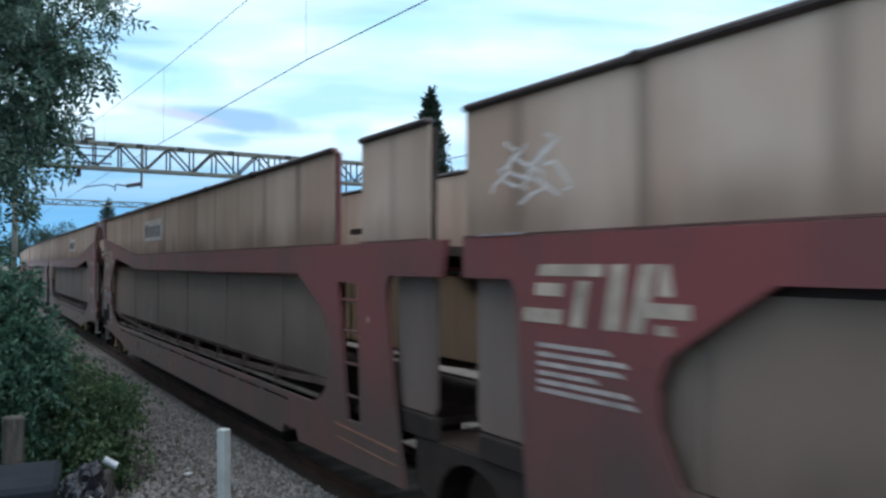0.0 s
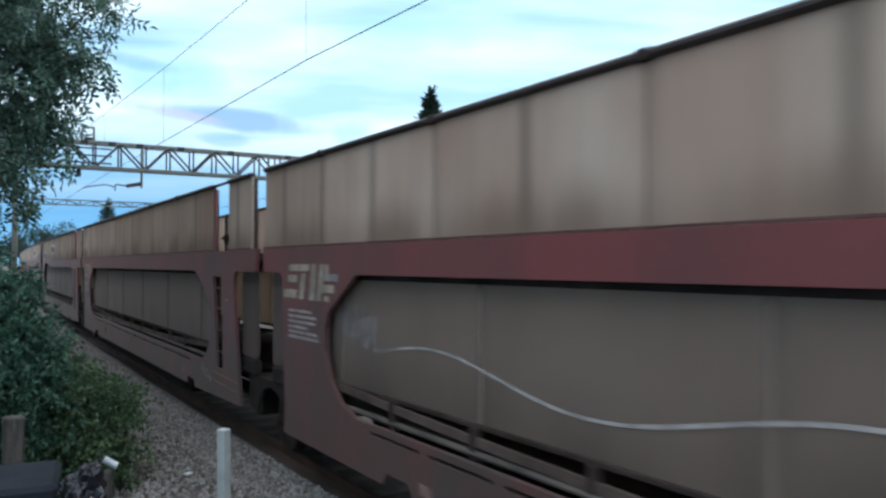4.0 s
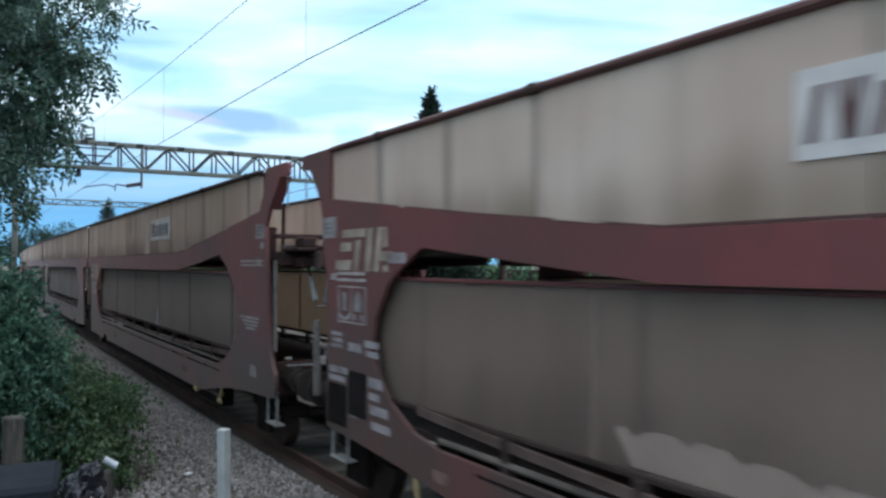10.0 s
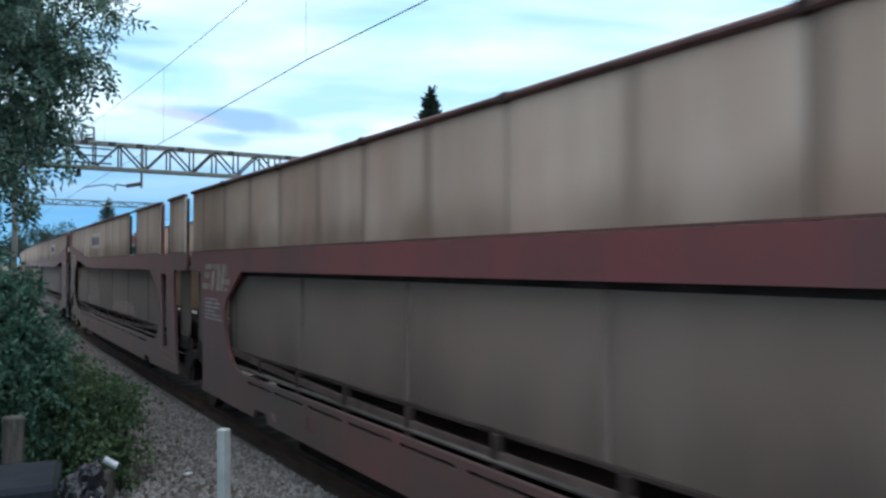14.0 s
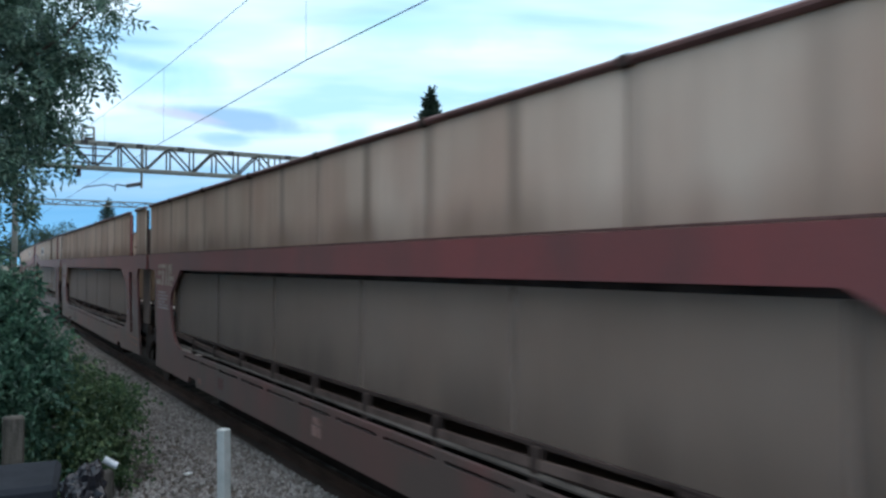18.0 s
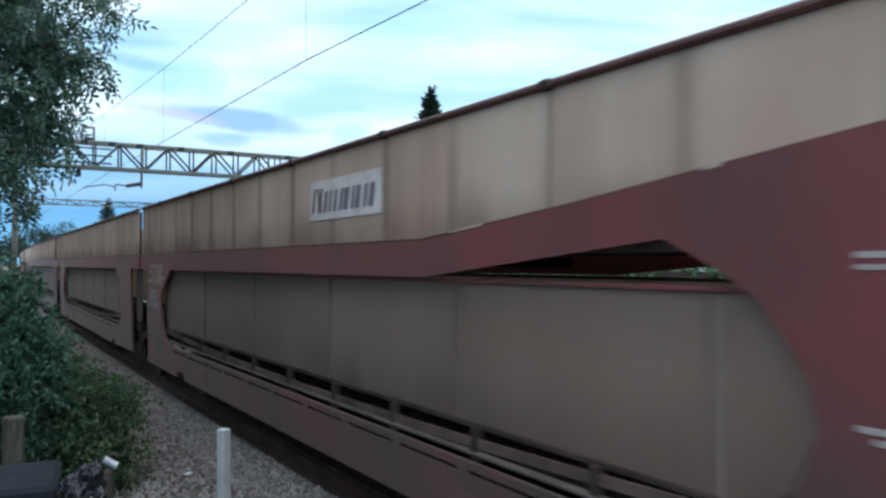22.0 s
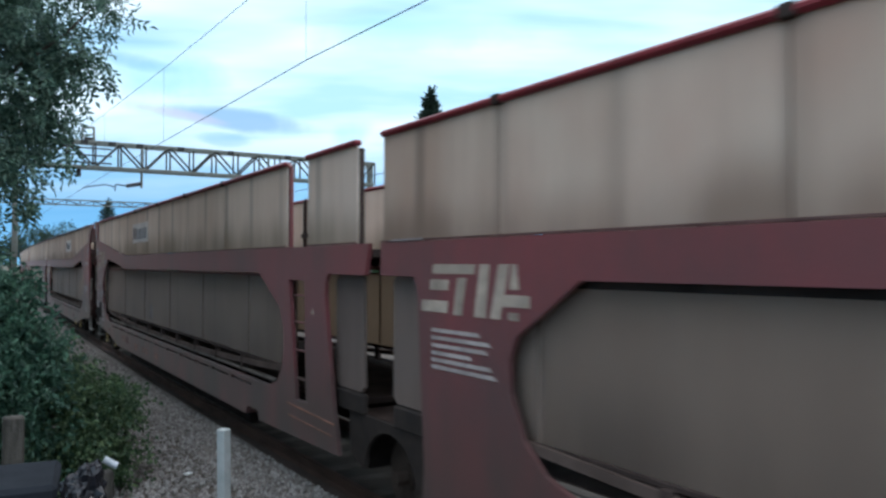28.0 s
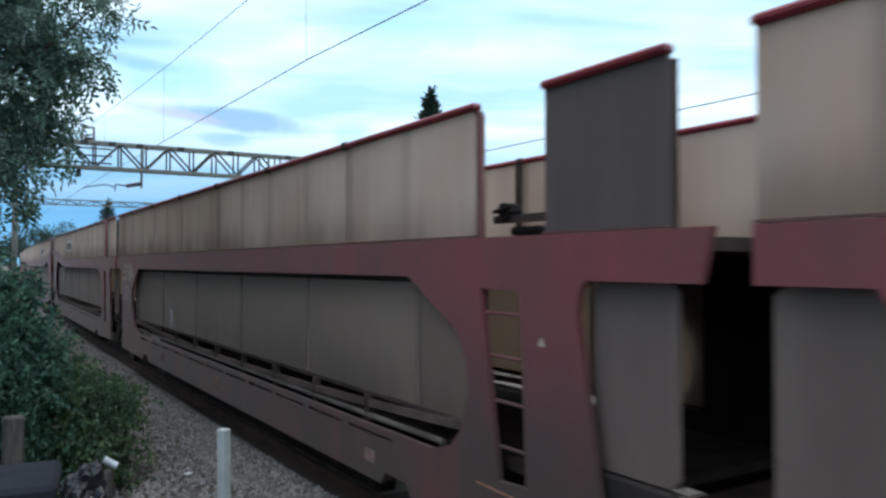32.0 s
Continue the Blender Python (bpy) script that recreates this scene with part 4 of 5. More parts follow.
    bx("upper_lug", 0.20, 0.34, 16.9, 17.3, 2.79, 2.94, M_GUIDE)
    for i, (x, u, z, a, b, c) in enumerate(((-0.80, 17.20, 2.86, 0.10, 0.16, 0.07), (-0.12, 17.25, 2.84, 0.14, 0.20, 0.10), (0.52, 17.28, 2.86, 0.12, 0.14, 0.08), (0.84, 17.15, 2.84, 0.08, 0.2, 0.06), (-0.62, 17.42, 2.62, 0.12, 0.10, 0.12), (0.05, 17.48, 2.58, 0.16, 0.12, 0.14))):
        bx("coupler_casting", x - a, x + a, u - b, u + b, z - c, z + c, M_GUIDE if i % 3 == 1 else M_GRIME, "", 0.02)
    for x, z in ((-0.95, 1.30), (-0.30, 1.20), (0.25, 1.34)):
        bx("latch", x - 0.04, x + 0.05, 16.92, 16.98, z - 0.02, z + 0.02, M_STEPW)
    # yellow levers on the sill
    for u in (14.72, 13.35):
        part("brake_lever", lambda u=u: rod((-1.20, -k(u + 0.02), 0.64), (-1.22, -k(u - 0.06), 0.42), 0.022, rod((-1.22, -k(u - 0.10), 0.42), (-1.22, -k(u + 0.01), 0.40), 0.034)), M_YELLOW, w, "faded yellow brake lever", ("lever", u, tag))
    bx("spring_box", -0.98, -0.60, 15.55, 16.9, 0.50, 0.62, M_DARK)
    bx("axle_guard", -1.06, -0.98, 16.0, 16.5, 0.22, 0.80, M_DARK)


def wagon(j):
    kind = "ABCD"[j % 4]
    SECTION[0] = kind
    unit = j // 4
    trim = M_RAIL_RED if unit >= 2 else (M_RAIL_BROWN if unit == 1 else M_RAIL_DARK)
    tname = {M_RAIL_RED: "bright red", M_RAIL_BROWN: "brown red", M_RAIL_DARK: "dark brown"}[trim]
    lab = {"A": "car carrier, beige sides, %s rail, raised front end", "B": "car carrier, beige sides, %s rail, ladder slot",
           "C": "car carrier, weathered beige sides, %s rail", "D": "car carrier, beige sides, %s rail, raised rear end"}[kind] % tname
    w = thing("car_transporter_wagon", "double-deck " + lab, "wagon", on_track(ROWS_Y[0] - PITCH * j), "wagons of the train")
    for sx in (-1, 1):
        side(w, kind, sx, trim, gapped=j)
    d0, d1 = (0.95, 17.3) if kind in "BC" else ((0.95, 16.5) if kind == "D" else (0.5, 17.3))
    part("lower_deck", lambda: box(-1.05, 1.05, -d1, -d0, 0.96, 1.03), M_DECK, w, "worn brown steel lower deck", ("ldeck", kind))
    part("underframe", lambda: box(-0.42, 0.42, -d1 + 1.2, -d0 - 1.2, 0.55, 0.95, bevel=0.03), M_DARK, w, "", ("under", kind))
    # made-up dark box that keeps the underside as black as its shade
    part("brake_gear", lambda: box(-0.98, -0.74, -13.9, -4.4, 0.16, 0.46, bevel=0.03), M_DARK, w, "dark box added under the floor for its shade", ("bgear",))
    part("upper_deck", lambda: plate([deck_line(kind, -0.06) + deck_line(kind, -0.14)[::-1]], -1.15, 1.15), M_DECK, w, "worn brown steel upper deck", ("udeck", kind))
    for i in range(7):
        u = POSTS[i]
        if (kind == "A" and u < 5) or (kind == "D" and u > 12):
            continue
        part("crossbearer", lambda u=u: box(-1.16, 1.16, -u - 0.05, -u + 0.05, 2.54, 2.64), M_DARK, w, "", ("xb", kind, i))
    if kind != "A":
        part("coupling_floor", lambda: box(-0.95, 0.95, -0.95, 1.1, 0.90, 0.955), M_DECK, w, "", ("cfloor",))

        def arch():
            n = 12
            outer = [(-0.12 + 0.62 * math.cos(math.pi * i / n), 0.40 + 0.56 * math.sin(math.pi * i / n)) for i in range(n + 1)]
            inner = [(-0.12 + 0.57 * math.cos(math.pi * i / n), 0.40 + 0.51 * math.sin(math.pi * i / n)) for i in range(n + 1)]
            return plate([outer + inner[::-1]], -0.98, -0.60)
        part("wheel_arch", arch, M_DARK, w, "", ("arch",))

        def skirt():
            n = 10
            cut = [(-0.12 + 0.54 * math.cos(math.pi * i / n), 0.42 + 0.46 * math.sin(math.pi * i / n)) for i in range(n + 1)]
            return plate([[(0.86, 0.98), (-1.02, 0.98), (-1.0, 0.52), (-0.67, 0.42)] + cut[::-1] + [(0.80, 0.46)]], -1.07, -1.03)
        part("coupling_skirt", skirt, M_BUFFER, w, "plain dark plate added to close the far side with a wheel arch", ("skirt",))
        # plain sheet added on the far side to block the bright ground beyond
        part("coupling_skirt", lambda: plate([[(0.86, 1.08), (-1.25, 1.08), (-1.2, 0.30), (0.80, 0.30)]], 1.03, 1.07), M_DARK, w, "plain dark plate added to close the far side", ("skirt_far",))
        part("articulation", lambda: box(-0.25, 0.25, -0.5, 0.6, 2.46, 2.62, bevel=0.03), M_DARK, w, "", ("artic",))
        part("lower_link", lambda: rod((-0.75, -1.2, 0.72), (-0.75, 1.0, 0.72), 0.06), M_DARK, w, "", ("llink",))
        WHEELS.append(wheelset(w, -0.12))
    else:
        end_gear(w, False, unit <= 1)
        WHEELS.append(wheelset(w, SUM - 16.25))
    if kind == "D":
        end_gear(w, True, unit < 1)
        WHEELS.append(wheelset(w, 16.25))
    side_marks(w, kind, j)
    special_marks(w, j)
    for k, u, z in ((0, 5.94, 1.58), (1, 5.43, 1.43), (2, 12.1, 1.43), (3, 9.70, 1.41), (8, 7.45, 1.52), (9, 5.45, 1.49)):
        if j == k:
            round_mark(w, u, z)
    return w


WAGONS = [wagon(j) for j in range(-5, 12)]
SECTION[0] = ""


def motions():
    for i, w in enumerate(WAGONS):
        j = i - 5
        walk(w, [(t, on_track(y - PITCH * j)) for t, y in enumerate(ROWS_Y)])
    ts = np.arange(0, 32.001, 0.1)
    ys = np.interp(ts, np.arange(33), ROWS_Y)
    for ax in WHEELS:
        loc = ax.location.copy()
        rows = [(float(t), pose(*loc, -math.degrees((y - ROWS_Y[0]) / 0.42))) for t, y in zip(ts, ys)]
        walk(ax, rows)


# ---------------------------------------------------------------- the place
def ground():
    bm = bmesh.new()
    bmesh.ops.create_grid(bm, x_segments=40, y_segments=40, size=2500)
    ob = part("ground", bm, M_EARTH)
    ob.location.z = -0.42
    tagged(ob, "rough grassy ground beside the railway", "ground", kind="structure")
    bm = box(1.35, 15.2, -40, 260, -0.41, -0.185)
    for v in bm.verts:
        if v.co.z < -0.3:
            v.co.x += -0.5 if v.co.x < 8 else 0.5
    tagged(part("ballast_bed", bm, M_BED), "grey brown stone ballast under the tracks", "ballast", kind="structure")


def four_foot():
    # oily slab, coloured darker still for the shade under the wagons
    ob = part("oily_ballast", swept([(LANE - 0.66, -0.20), (LANE + 0.66, -0.20), (LANE + 0.66, -0.168), (LANE - 0.66, -0.168)]), mat("shaded_oily_ballast_stone", (0.055, 0.045, 0.038), 0.9, var=0.4, scale=2.0, bump=0.6, fine=25))
    tagged(ob, "dark oily ballast between the rails, shade under the train included", "ballast", kind="structure")


def shoulder():
    ob = part("stained_ballast", swept([(LANE - 0.83, -0.30), (LANE - 0.83, -0.140), (LANE - 0.94, -0.144), (LANE - 0.98, -0.30)]), mat("rust_stained_ballast", (0.085, 0.060, 0.050), 0.95, var=0.4, scale=1.2, col2=(0.055, 0.042, 0.036), bump=0.7, fine=28))
    bank = part("ballast_shoulder", swept([(LANE - 0.96, -0.30), (LANE - 0.96, -0.148), (LANE - 1.45, -0.154), (LANE - 2.0, -0.205), (LANE - 2.0, -0.30)]), M_BALLAST)
    tagged(bank, "grey stone ballast shoulder along the near rail", "ballast", kind="structure")
    tagged(ob, "rust stained ballast heaped against the near rail", "ballast", kind="structure")


def boundary():
    # never in view: added to hold low sky light off the train
    tagged(part("wall_boundary", box(-2.6, -2.3, -60, 60, -0.42, 1.55), M_WOOD), "boarded fence added unseen behind the viewpoint to block low sky", "wall", kind="structure")


def swept(prof, y0=-40, y1=250, step=5):
    """A profile (x, z) drawn along the curving line."""
    bm = bmesh.new()
    rings = [[bm.verts.new((a + bend(y), y, b)) for a, b in prof] for y in range(y0, y1 + 1, step)]
    n = len(prof)
    for p, q in zip(rings[:-1], rings[1:]):
        for i in range(n):
            bm.faces.new((p[i], p[(i + 1) % n], q[(i + 1) % n], q[i]))
    bm.faces.new(rings[0])
    bm.faces.new(rings[-1][::-1])
    bmesh.ops.recalc_face_normals(bm, faces=bm.faces)
    return bm


def rails():
    prof = [(-0.07, -0.16), (0.07, -0.16), (0.07, -0.148), (0.012, -0.125), (0.010, -0.045), (0.036, -0.03), (0.036, -0.004), (0.028, 0.0), (-0.028, 0.0), (-0.036, -0.004), (-0.036, -0.03), (-0.010, -0.045), (-0.012, -0.125), (-0.07, -0.148)]
    for lane in (LANE, 8.6, 12.6):
        tr = thing("railway_track", "rusty steel running rails on weathered sleepers", "track", pose(lane, 0, 0), "tracks", "structure")
        for s in (-1, 1):
            part("rail", swept([(s * 0.7525 + a, b) for a, b in prof]), M_RUST, tr, "rusty brown steel rail")
        n = 75 if lane == LANE else 40
        for i in range(n):
            ob = part("sleeper", lambda: box(-1.27, 1.27, -0.125, 0.125, -0.29, -0.162, bevel=0.012), M_SLEEPER, tr, "", ("sleeper",))
            ob.location.x, ob.location.y = bend(-6 + 0.65 * i), -6 + 0.65 * i


def stones():
    """Loose ballast stones on the shoulder."""
    rng = np.random.default_rng(3)
    base = bmesh.new()
    bmesh.ops.create_icosphere(base, subdivisions=1, radius=1)
    bv = np.array([v.co[:] for v in base.verts])
    bf = np.array([[v.index for v in f.verts] for f in base.faces])
    base.free()
    n = 30000
    y = 4.0 + 30 * rng.random(n) ** 1.9
    x = 0.9 + 2.85 * rng.random(n)
    r = 0.016 + 0.019 * rng.random(n)
    V = []
    for i in range(n):
        q = rng.normal(size=(3, 3))
        q, _ = np.linalg.qr(q)
        s = np.array([1, 0.8, 0.6]) * r[i]
        p = (bv * (1 + 0.25 * rng.normal(size=(12, 1)))) * s @ q
        zz = -0.185 + 0.012 if x[i] > 1.35 else -0.185 - (1.35 - x[i]) * 0.45
        over = x[i] - bend(y[i]) - (LANE - 2.0)
        if over > 0:
            zz = min(-0.205 + 0.1 * over, -0.150) + 0.008
        V.append(p + np.array([x[i], y[i], zz + 0.02 * rng.random()]))
    F = (bf[None] + (np.arange(n) * 12)[:, None, None]).reshape(-1, 3)
    me = bpy.data.meshes.new("ballast_stones")
    me.from_pydata(np.concatenate(V).tolist(), [], F.tolist())
    me.materials.append(M_STONE)
    tagged(new("ballast_stones", me), "loose grey brown ballast stones beside the rail", "stones", kind="stuff")


M_STONE = bpy.data.materials.new("loose_stone")
M_STONE.use_nodes = True


def stone_nodes():
    nt = M_STONE.node_tree
    n = nt.nodes
    ge = n.new("ShaderNodeNewGeometry")
    rp = n.new("ShaderNodeValToRGB")
    rp.color_ramp.elements[0].color, rp.color_ramp.elements[1].color = (0.14, 0.122, 0.11, 1), (0.365, 0.34, 0.325, 1)
    link(nt, ge.outputs["Random Per Island"], rp.inputs[0])
    link(nt, rp.outputs[0], n["Principled BSDF"].inputs["Base Color"])
    n["Principled BSDF"].inputs["Roughness"].default_value = 0.9


stone_nodes()

GY = 35.0


def lattice_beam(parent, x0, x1, y, z0, z1, depth, step, mat_, r=0.035):
    for yy in (y - depth / 2, y + depth / 2):
        for z in (z0, z1):
            part("chord", lambda: box(x0, x1, yy - r, yy + r, z - r * 1.3, z + r * 1.3, bevel=0.01), mat_, parent)
    n = int((x1 - x0) / step)
    for i in range(n + 1):
        x = x0 + i * (x1 - x0) / n
        for yy in (y - depth / 2, y + depth / 2):
            part("upright", lambda: rod((0, yy, z0), (0, yy, z1), r * 0.85, seg=6), M_RUSTY, parent, "", ("upr", yy, z0, z1)).location.x = x
            if i < n:
                xn = x + (x1 - x0) / n
                a, b = ((x, yy, z0), (xn, yy, z1)) if i % 2 else ((x, yy, z1), (xn, yy, z0))
                part("diagonal", rod(a, b, r * 0.9, seg=6), M_RUSTY, parent)


def gantries():
    g = thing("overhead_line_gantry", "pale weathered steel lattice gantry spanning the tracks", "gantry", kind="")
    lattice_beam(g, 1.9, 17.8, GY, 6.58, 7.62, 0.7, 0.98, M_GALV, 0.045)
    for x in (2.0, 17.7):
        for yy in (GY - 0.12, GY + 0.12):
            part("leg", box(x - 0.10, x + 0.10, yy - 0.05, yy + 0.05, -0.6, 7.7, bevel=0.01), M_GALV, g, "pale steel gantry leg")
    # hanger, insulators and registration arm over the near track
    part("drop_tube", rod((6.76, GY, 7.6), (6.76, GY, 5.85), 0.05), M_GALV, g)
    part("top_hoop", rod((4.42, GY, 7.6), (4.42, GY, 8.22), 0.045, rod((4.42, GY, 8.22), (4.86, GY, 8.28), 0.045, rod((4.86, GY, 8.28), (4.88, GY, 7.6), 0.045, rod((4.46, GY, 7.85), (4.86, GY, 8.0), 0.035)))), M_GALV, g)
    part("insulator", rod((6.72, GY, 6.02), (6.15, GY, 5.90), 0.085, rod((4.3, GY, 6.5), (4.3, GY, 6.2), 0.09)), M_INSUL, g, "dark ribbed insulator")
    part("registration_arm", rod((6.15, GY, 5.90), (5.72, GY, 5.95), 0.03, rod((5.72, GY, 5.95), (5.70, GY, 5.68), 0.028, rod((5.70, GY, 5.84), (5.30, GY, 5.92), 0.025, rod((5.30, GY, 5.92), (4.45, GY, 5.75), 0.025)))), M_WIRE, g)
    for z in (6.75, 7.05, 7.35):
        part("stiffener", box(3.6, 5.5, GY - 0.42, GY - 0.38, z - 0.03, z + 0.03), M_RUSTY, g)
    for x in (3.55, 4.45, 5.5, 6.6, 8.3, 10.5, 13.2):
        part("gusset", box(x - 0.14, x + 0.14, GY - 0.41, GY - 0.36, 7.50, 7.68), M_RUSTY, g)
    part("clamp_box", box(4.5, 4.82, GY - 0.1, GY + 0.1, 7.66, 7.84, bevel=0.02), M_RUSTY, g)
    for x in (12.4, 16.4):
        part("drop_tube", rod((x, GY, 7.6), (x, GY, 5.9), 0.05), M_GALV, g)
        part("insulator", rod((x, GY, 6.1), (x + 0.5, GY, 6.05), 0.075), M_INSUL, g, "dark ribbed insulator")
    h = thing("overhead_line_gantry", "distant thin steel gantry spanning the tracks", "gantry")
    y2 = 86.0
    lattice_beam(h, 2.0, 18.2, y2, 8.55, 9.05, 0.5, 1.2, M_GALV, 0.035)
    for x in (2.1, 18.1):
        part("leg", box(x - 0.11, x + 0.11, y2 - 0.11, y2 + 0.11, -0.6, 9.1, bevel=0.01), M_GALV, h, "pale steel gantry leg")
    m = thing("line_mast", "pale galvanised mast beside the track", "mast")
    part("mast_post", box(0.64, 0.80, 46.9, 47.1, -0.6, 7.6, bevel=0.02), M_MAST, m)


def wire(name, label, pts, r):
    """A wire through points, as one tube."""
    bm = bmesh.new()
    for a, b in zip(pts[:-1], pts[1:]):
        rod(a, b, r, bm, 5)
    return tagged(part(name, bm, M_WIRE), label, "wire")


def wires():
    wire("contact_wire", "thin dark overhead contact wire", [(4.95, -30, 5.75), (4.77, 8, 5.75), (4.60, 11.3, 5.75), (4.54, 20.8, 5.75), (4.5, 35, 5.75), (4.9, 86, 5.75), (4.6, 140, 5.75)], 0.0085)
    wire("catenary_wire", "thin dark overhead catenary wire", [(4.8, -30, 8.3), (4.65, 2, 7.45), (4.6, 12.9, 7.5), (4.55, 20.8, 7.66), (4.5, 35, 8.15), (4.7, 60, 7.3), (4.9, 86, 8.4), (4.6, 140, 7.5)], 0.007)
    for y, x, z in ((2.5, 4.75, 7.45), (11.3, 4.60, 7.5), (20.8, 4.55, 7.66), (30.0, 4.52, 7.98)):
        wire("dropper", "thin upright dropper between the overhead wires", [(x, y, 5.75), (x, y, z)], 0.0035)
    wire("contact_wire", "thin dark overhead contact wire", [(12.6, -30, 5.75), (12.6, 35, 5.75), (12.6, 140, 5.75)], 0.013)


def leaf_cloud(name, blobs, n, size, material, parent, seed, droop=0.5, leaflets=1, aspect=0.36, shell=0.45, per=1, twig=0.0):
    """Leaves scattered in ellipsoids (x, y, z, rx, ry, rz). leaflets > 1 makes feathered leaves on a stalk."""
    rng = np.random.default_rng(seed)
    vol = np.array([b[3] * b[4] * b[5] for b in blobs]) ** 0.75
    pick = rng.choice(len(blobs), size=n, p=vol / vol.sum())
    V, F = [], []
    base = 0
    for k in range(n):
        if k % per == 0:
            bx_, by_, bz_, rx, ry, rz = blobs[pick[k]]
            d = rng.normal(size=3)
            d /= np.linalg.norm(d)
            r = (shell + (1 - shell) * rng.random()) ** 0.6 * min(1.3, 1 + 0.2 * rng.normal())
            root = np.array([bx_ + d[0] * r * rx, by_ + d[1] * r * ry, bz_ + d[2] * r * rz])
            shoot = d * 0.7 + rng.normal(size=3) * 0.4 + np.array([0, 0, -droop * 0.5])
            shoot /= np.linalg.norm(shoot)
        along = (k % per) / per
        c = root + shoot * twig * (along - 0.6) + rng.normal(size=3) * twig * 0.16
        axis = (d if per == 1 else shoot) * 0.6 + rng.normal(size=3) * 0.6 + np.array([0, 0, -droop])
        axis /= np.linalg.norm(axis)
        sidev = np.cross(axis, rng.normal(size=3))
        sidev /= np.linalg.norm(sidev)
        up = np.cross(sidev, axis)
        s = size * (0.7 + 0.6 * rng.random())
        leaves = []
        if leaflets == 1:
            leaves.append((c, axis, sidev, s))
        else:
            m = leaflets // 2
            L = s
            for i in range(m):
                p = c + axis * L * (0.25 + 0.75 * i / m)
                for sg in (-1, 1):
                    a2 = axis * 0.55 + sidev * sg * 0.8 + up * rng.normal() * 0.15
                    a2 /= np.linalg.norm(a2)
                    leaves.append((p, a2, np.cross(a2, up), L * 0.42))
            leaves.append((c + axis * L, axis, sidev, L * 0.42))
        for p, a, sd, l in leaves:
            w = l * aspect
            fold = up * w * 0.35
            V += [p, p + a * l * 0.45 + sd * w * 0.5 + fold, p + a * l, p + a * l * 0.45 - sd * w * 0.5 + fold]
            F += [(base, base + 1, base + 2), (base, base + 2, base + 3)]
            base += 4
    me = bpy.data.meshes.new(name)
    me.from_pydata(np.array(V).tolist(), [], F)
    me.materials.append(material)
    ob = new(name, me)
    ob.parent = parent
    return ob


def limb(bm, a, b, r0, r1, bend, rng, steps=5):
    a, b = Vector(a), Vector(b)
    prev = a
    for i in range(1, steps + 1):
        s = i / steps
        p = a.lerp(b, s) + Vector((rng.uniform(-bend, bend), rng.uniform(-bend, bend), 0)) * math.sin(math.pi * s)
        rod(prev, p, r0 + (r1 - r0) * (i - 1) / steps, bm, 8, r0 + (r1 - r0) * i / steps)
        prev = p
    return bm


def ash_tree():
    t = thing("ash_tree", "leafy green ash tree overhanging the line", "tree", pose(-0.7, 13.4, -0.42))
    rng = random.Random(5)
    bm = bmesh.new()
    limb(bm, (0, 0, -0.2), (0.1, 0, 4.2), 0.19, 0.13, 0.06, rng)
    limb(bm, (0.1, 0, 4.2), (0.6, 0.2, 8.6), 0.13, 0.04, 0.1, rng)
    part("trunk", bm, M_BARK, t, "grey brown trunk")
    for a, b, r in (((0.05, 0, 3.0), (1.45, -0.75, 4.9), 0.06), ((0.1, 0, 3.8), (2.0, -0.8, 6.0), 0.06), ((0.15, 0, 4.4), (2.4, -1.0, 6.8), 0.055), ((0.2, 0, 5.0), (1.5, 0.3, 8.4), 0.06),
                    ((0.1, 0, 3.4), (-1.2, 0.6, 6.0), 0.06), ((0.1, 0, 2.6), (1.3, -0.7, 4.2), 0.045)):
        part("branch", limb(bmesh.new(), a, b, r, 0.012, 0.12, rng, 6), M_BARK, t)
    blobs = [(1.62, -0.39, 6.58, 1.01, 1.21, 1.01), (0.97, -0.57, 5.54, 1.2, 1.45, 1.2), (2.05, -0.65, 5.91, 0.59, 0.71, 0.59), (1.77, -0.48, 5.16, 0.55, 0.71, 0.55), (1.41, -0.84, 4.42, 0.58, 0.72, 0.58),
             (1.52, -0.91, 3.94, 0.32, 0.39, 0.32), (2.51, -0.95, 6.79, 0.35, 0.42, 0.35), (2.31, -1.05, 6.11, 0.33, 0.4, 0.33), (1.98, -0.9, 4.72, 0.36, 0.44, 0.30), (0.56, 0.29, 4.4, 1.26, 1.51, 1.26), (1.29, 0.41, 8.4, 1.93, 2.31, 1.93), (1.07, 0.55, 7.09, 1.15, 1.4, 1.1), (1.42, -0.6, 5.25, 0.6, 0.7, 0.5)]
    leaf_cloud("crown", blobs, 4100, 0.27, M_LEAF, t, 11, 1.0, 7, 0.42, 0.1, 9, 0.42)["label"] = "drooping feathered green leaves"


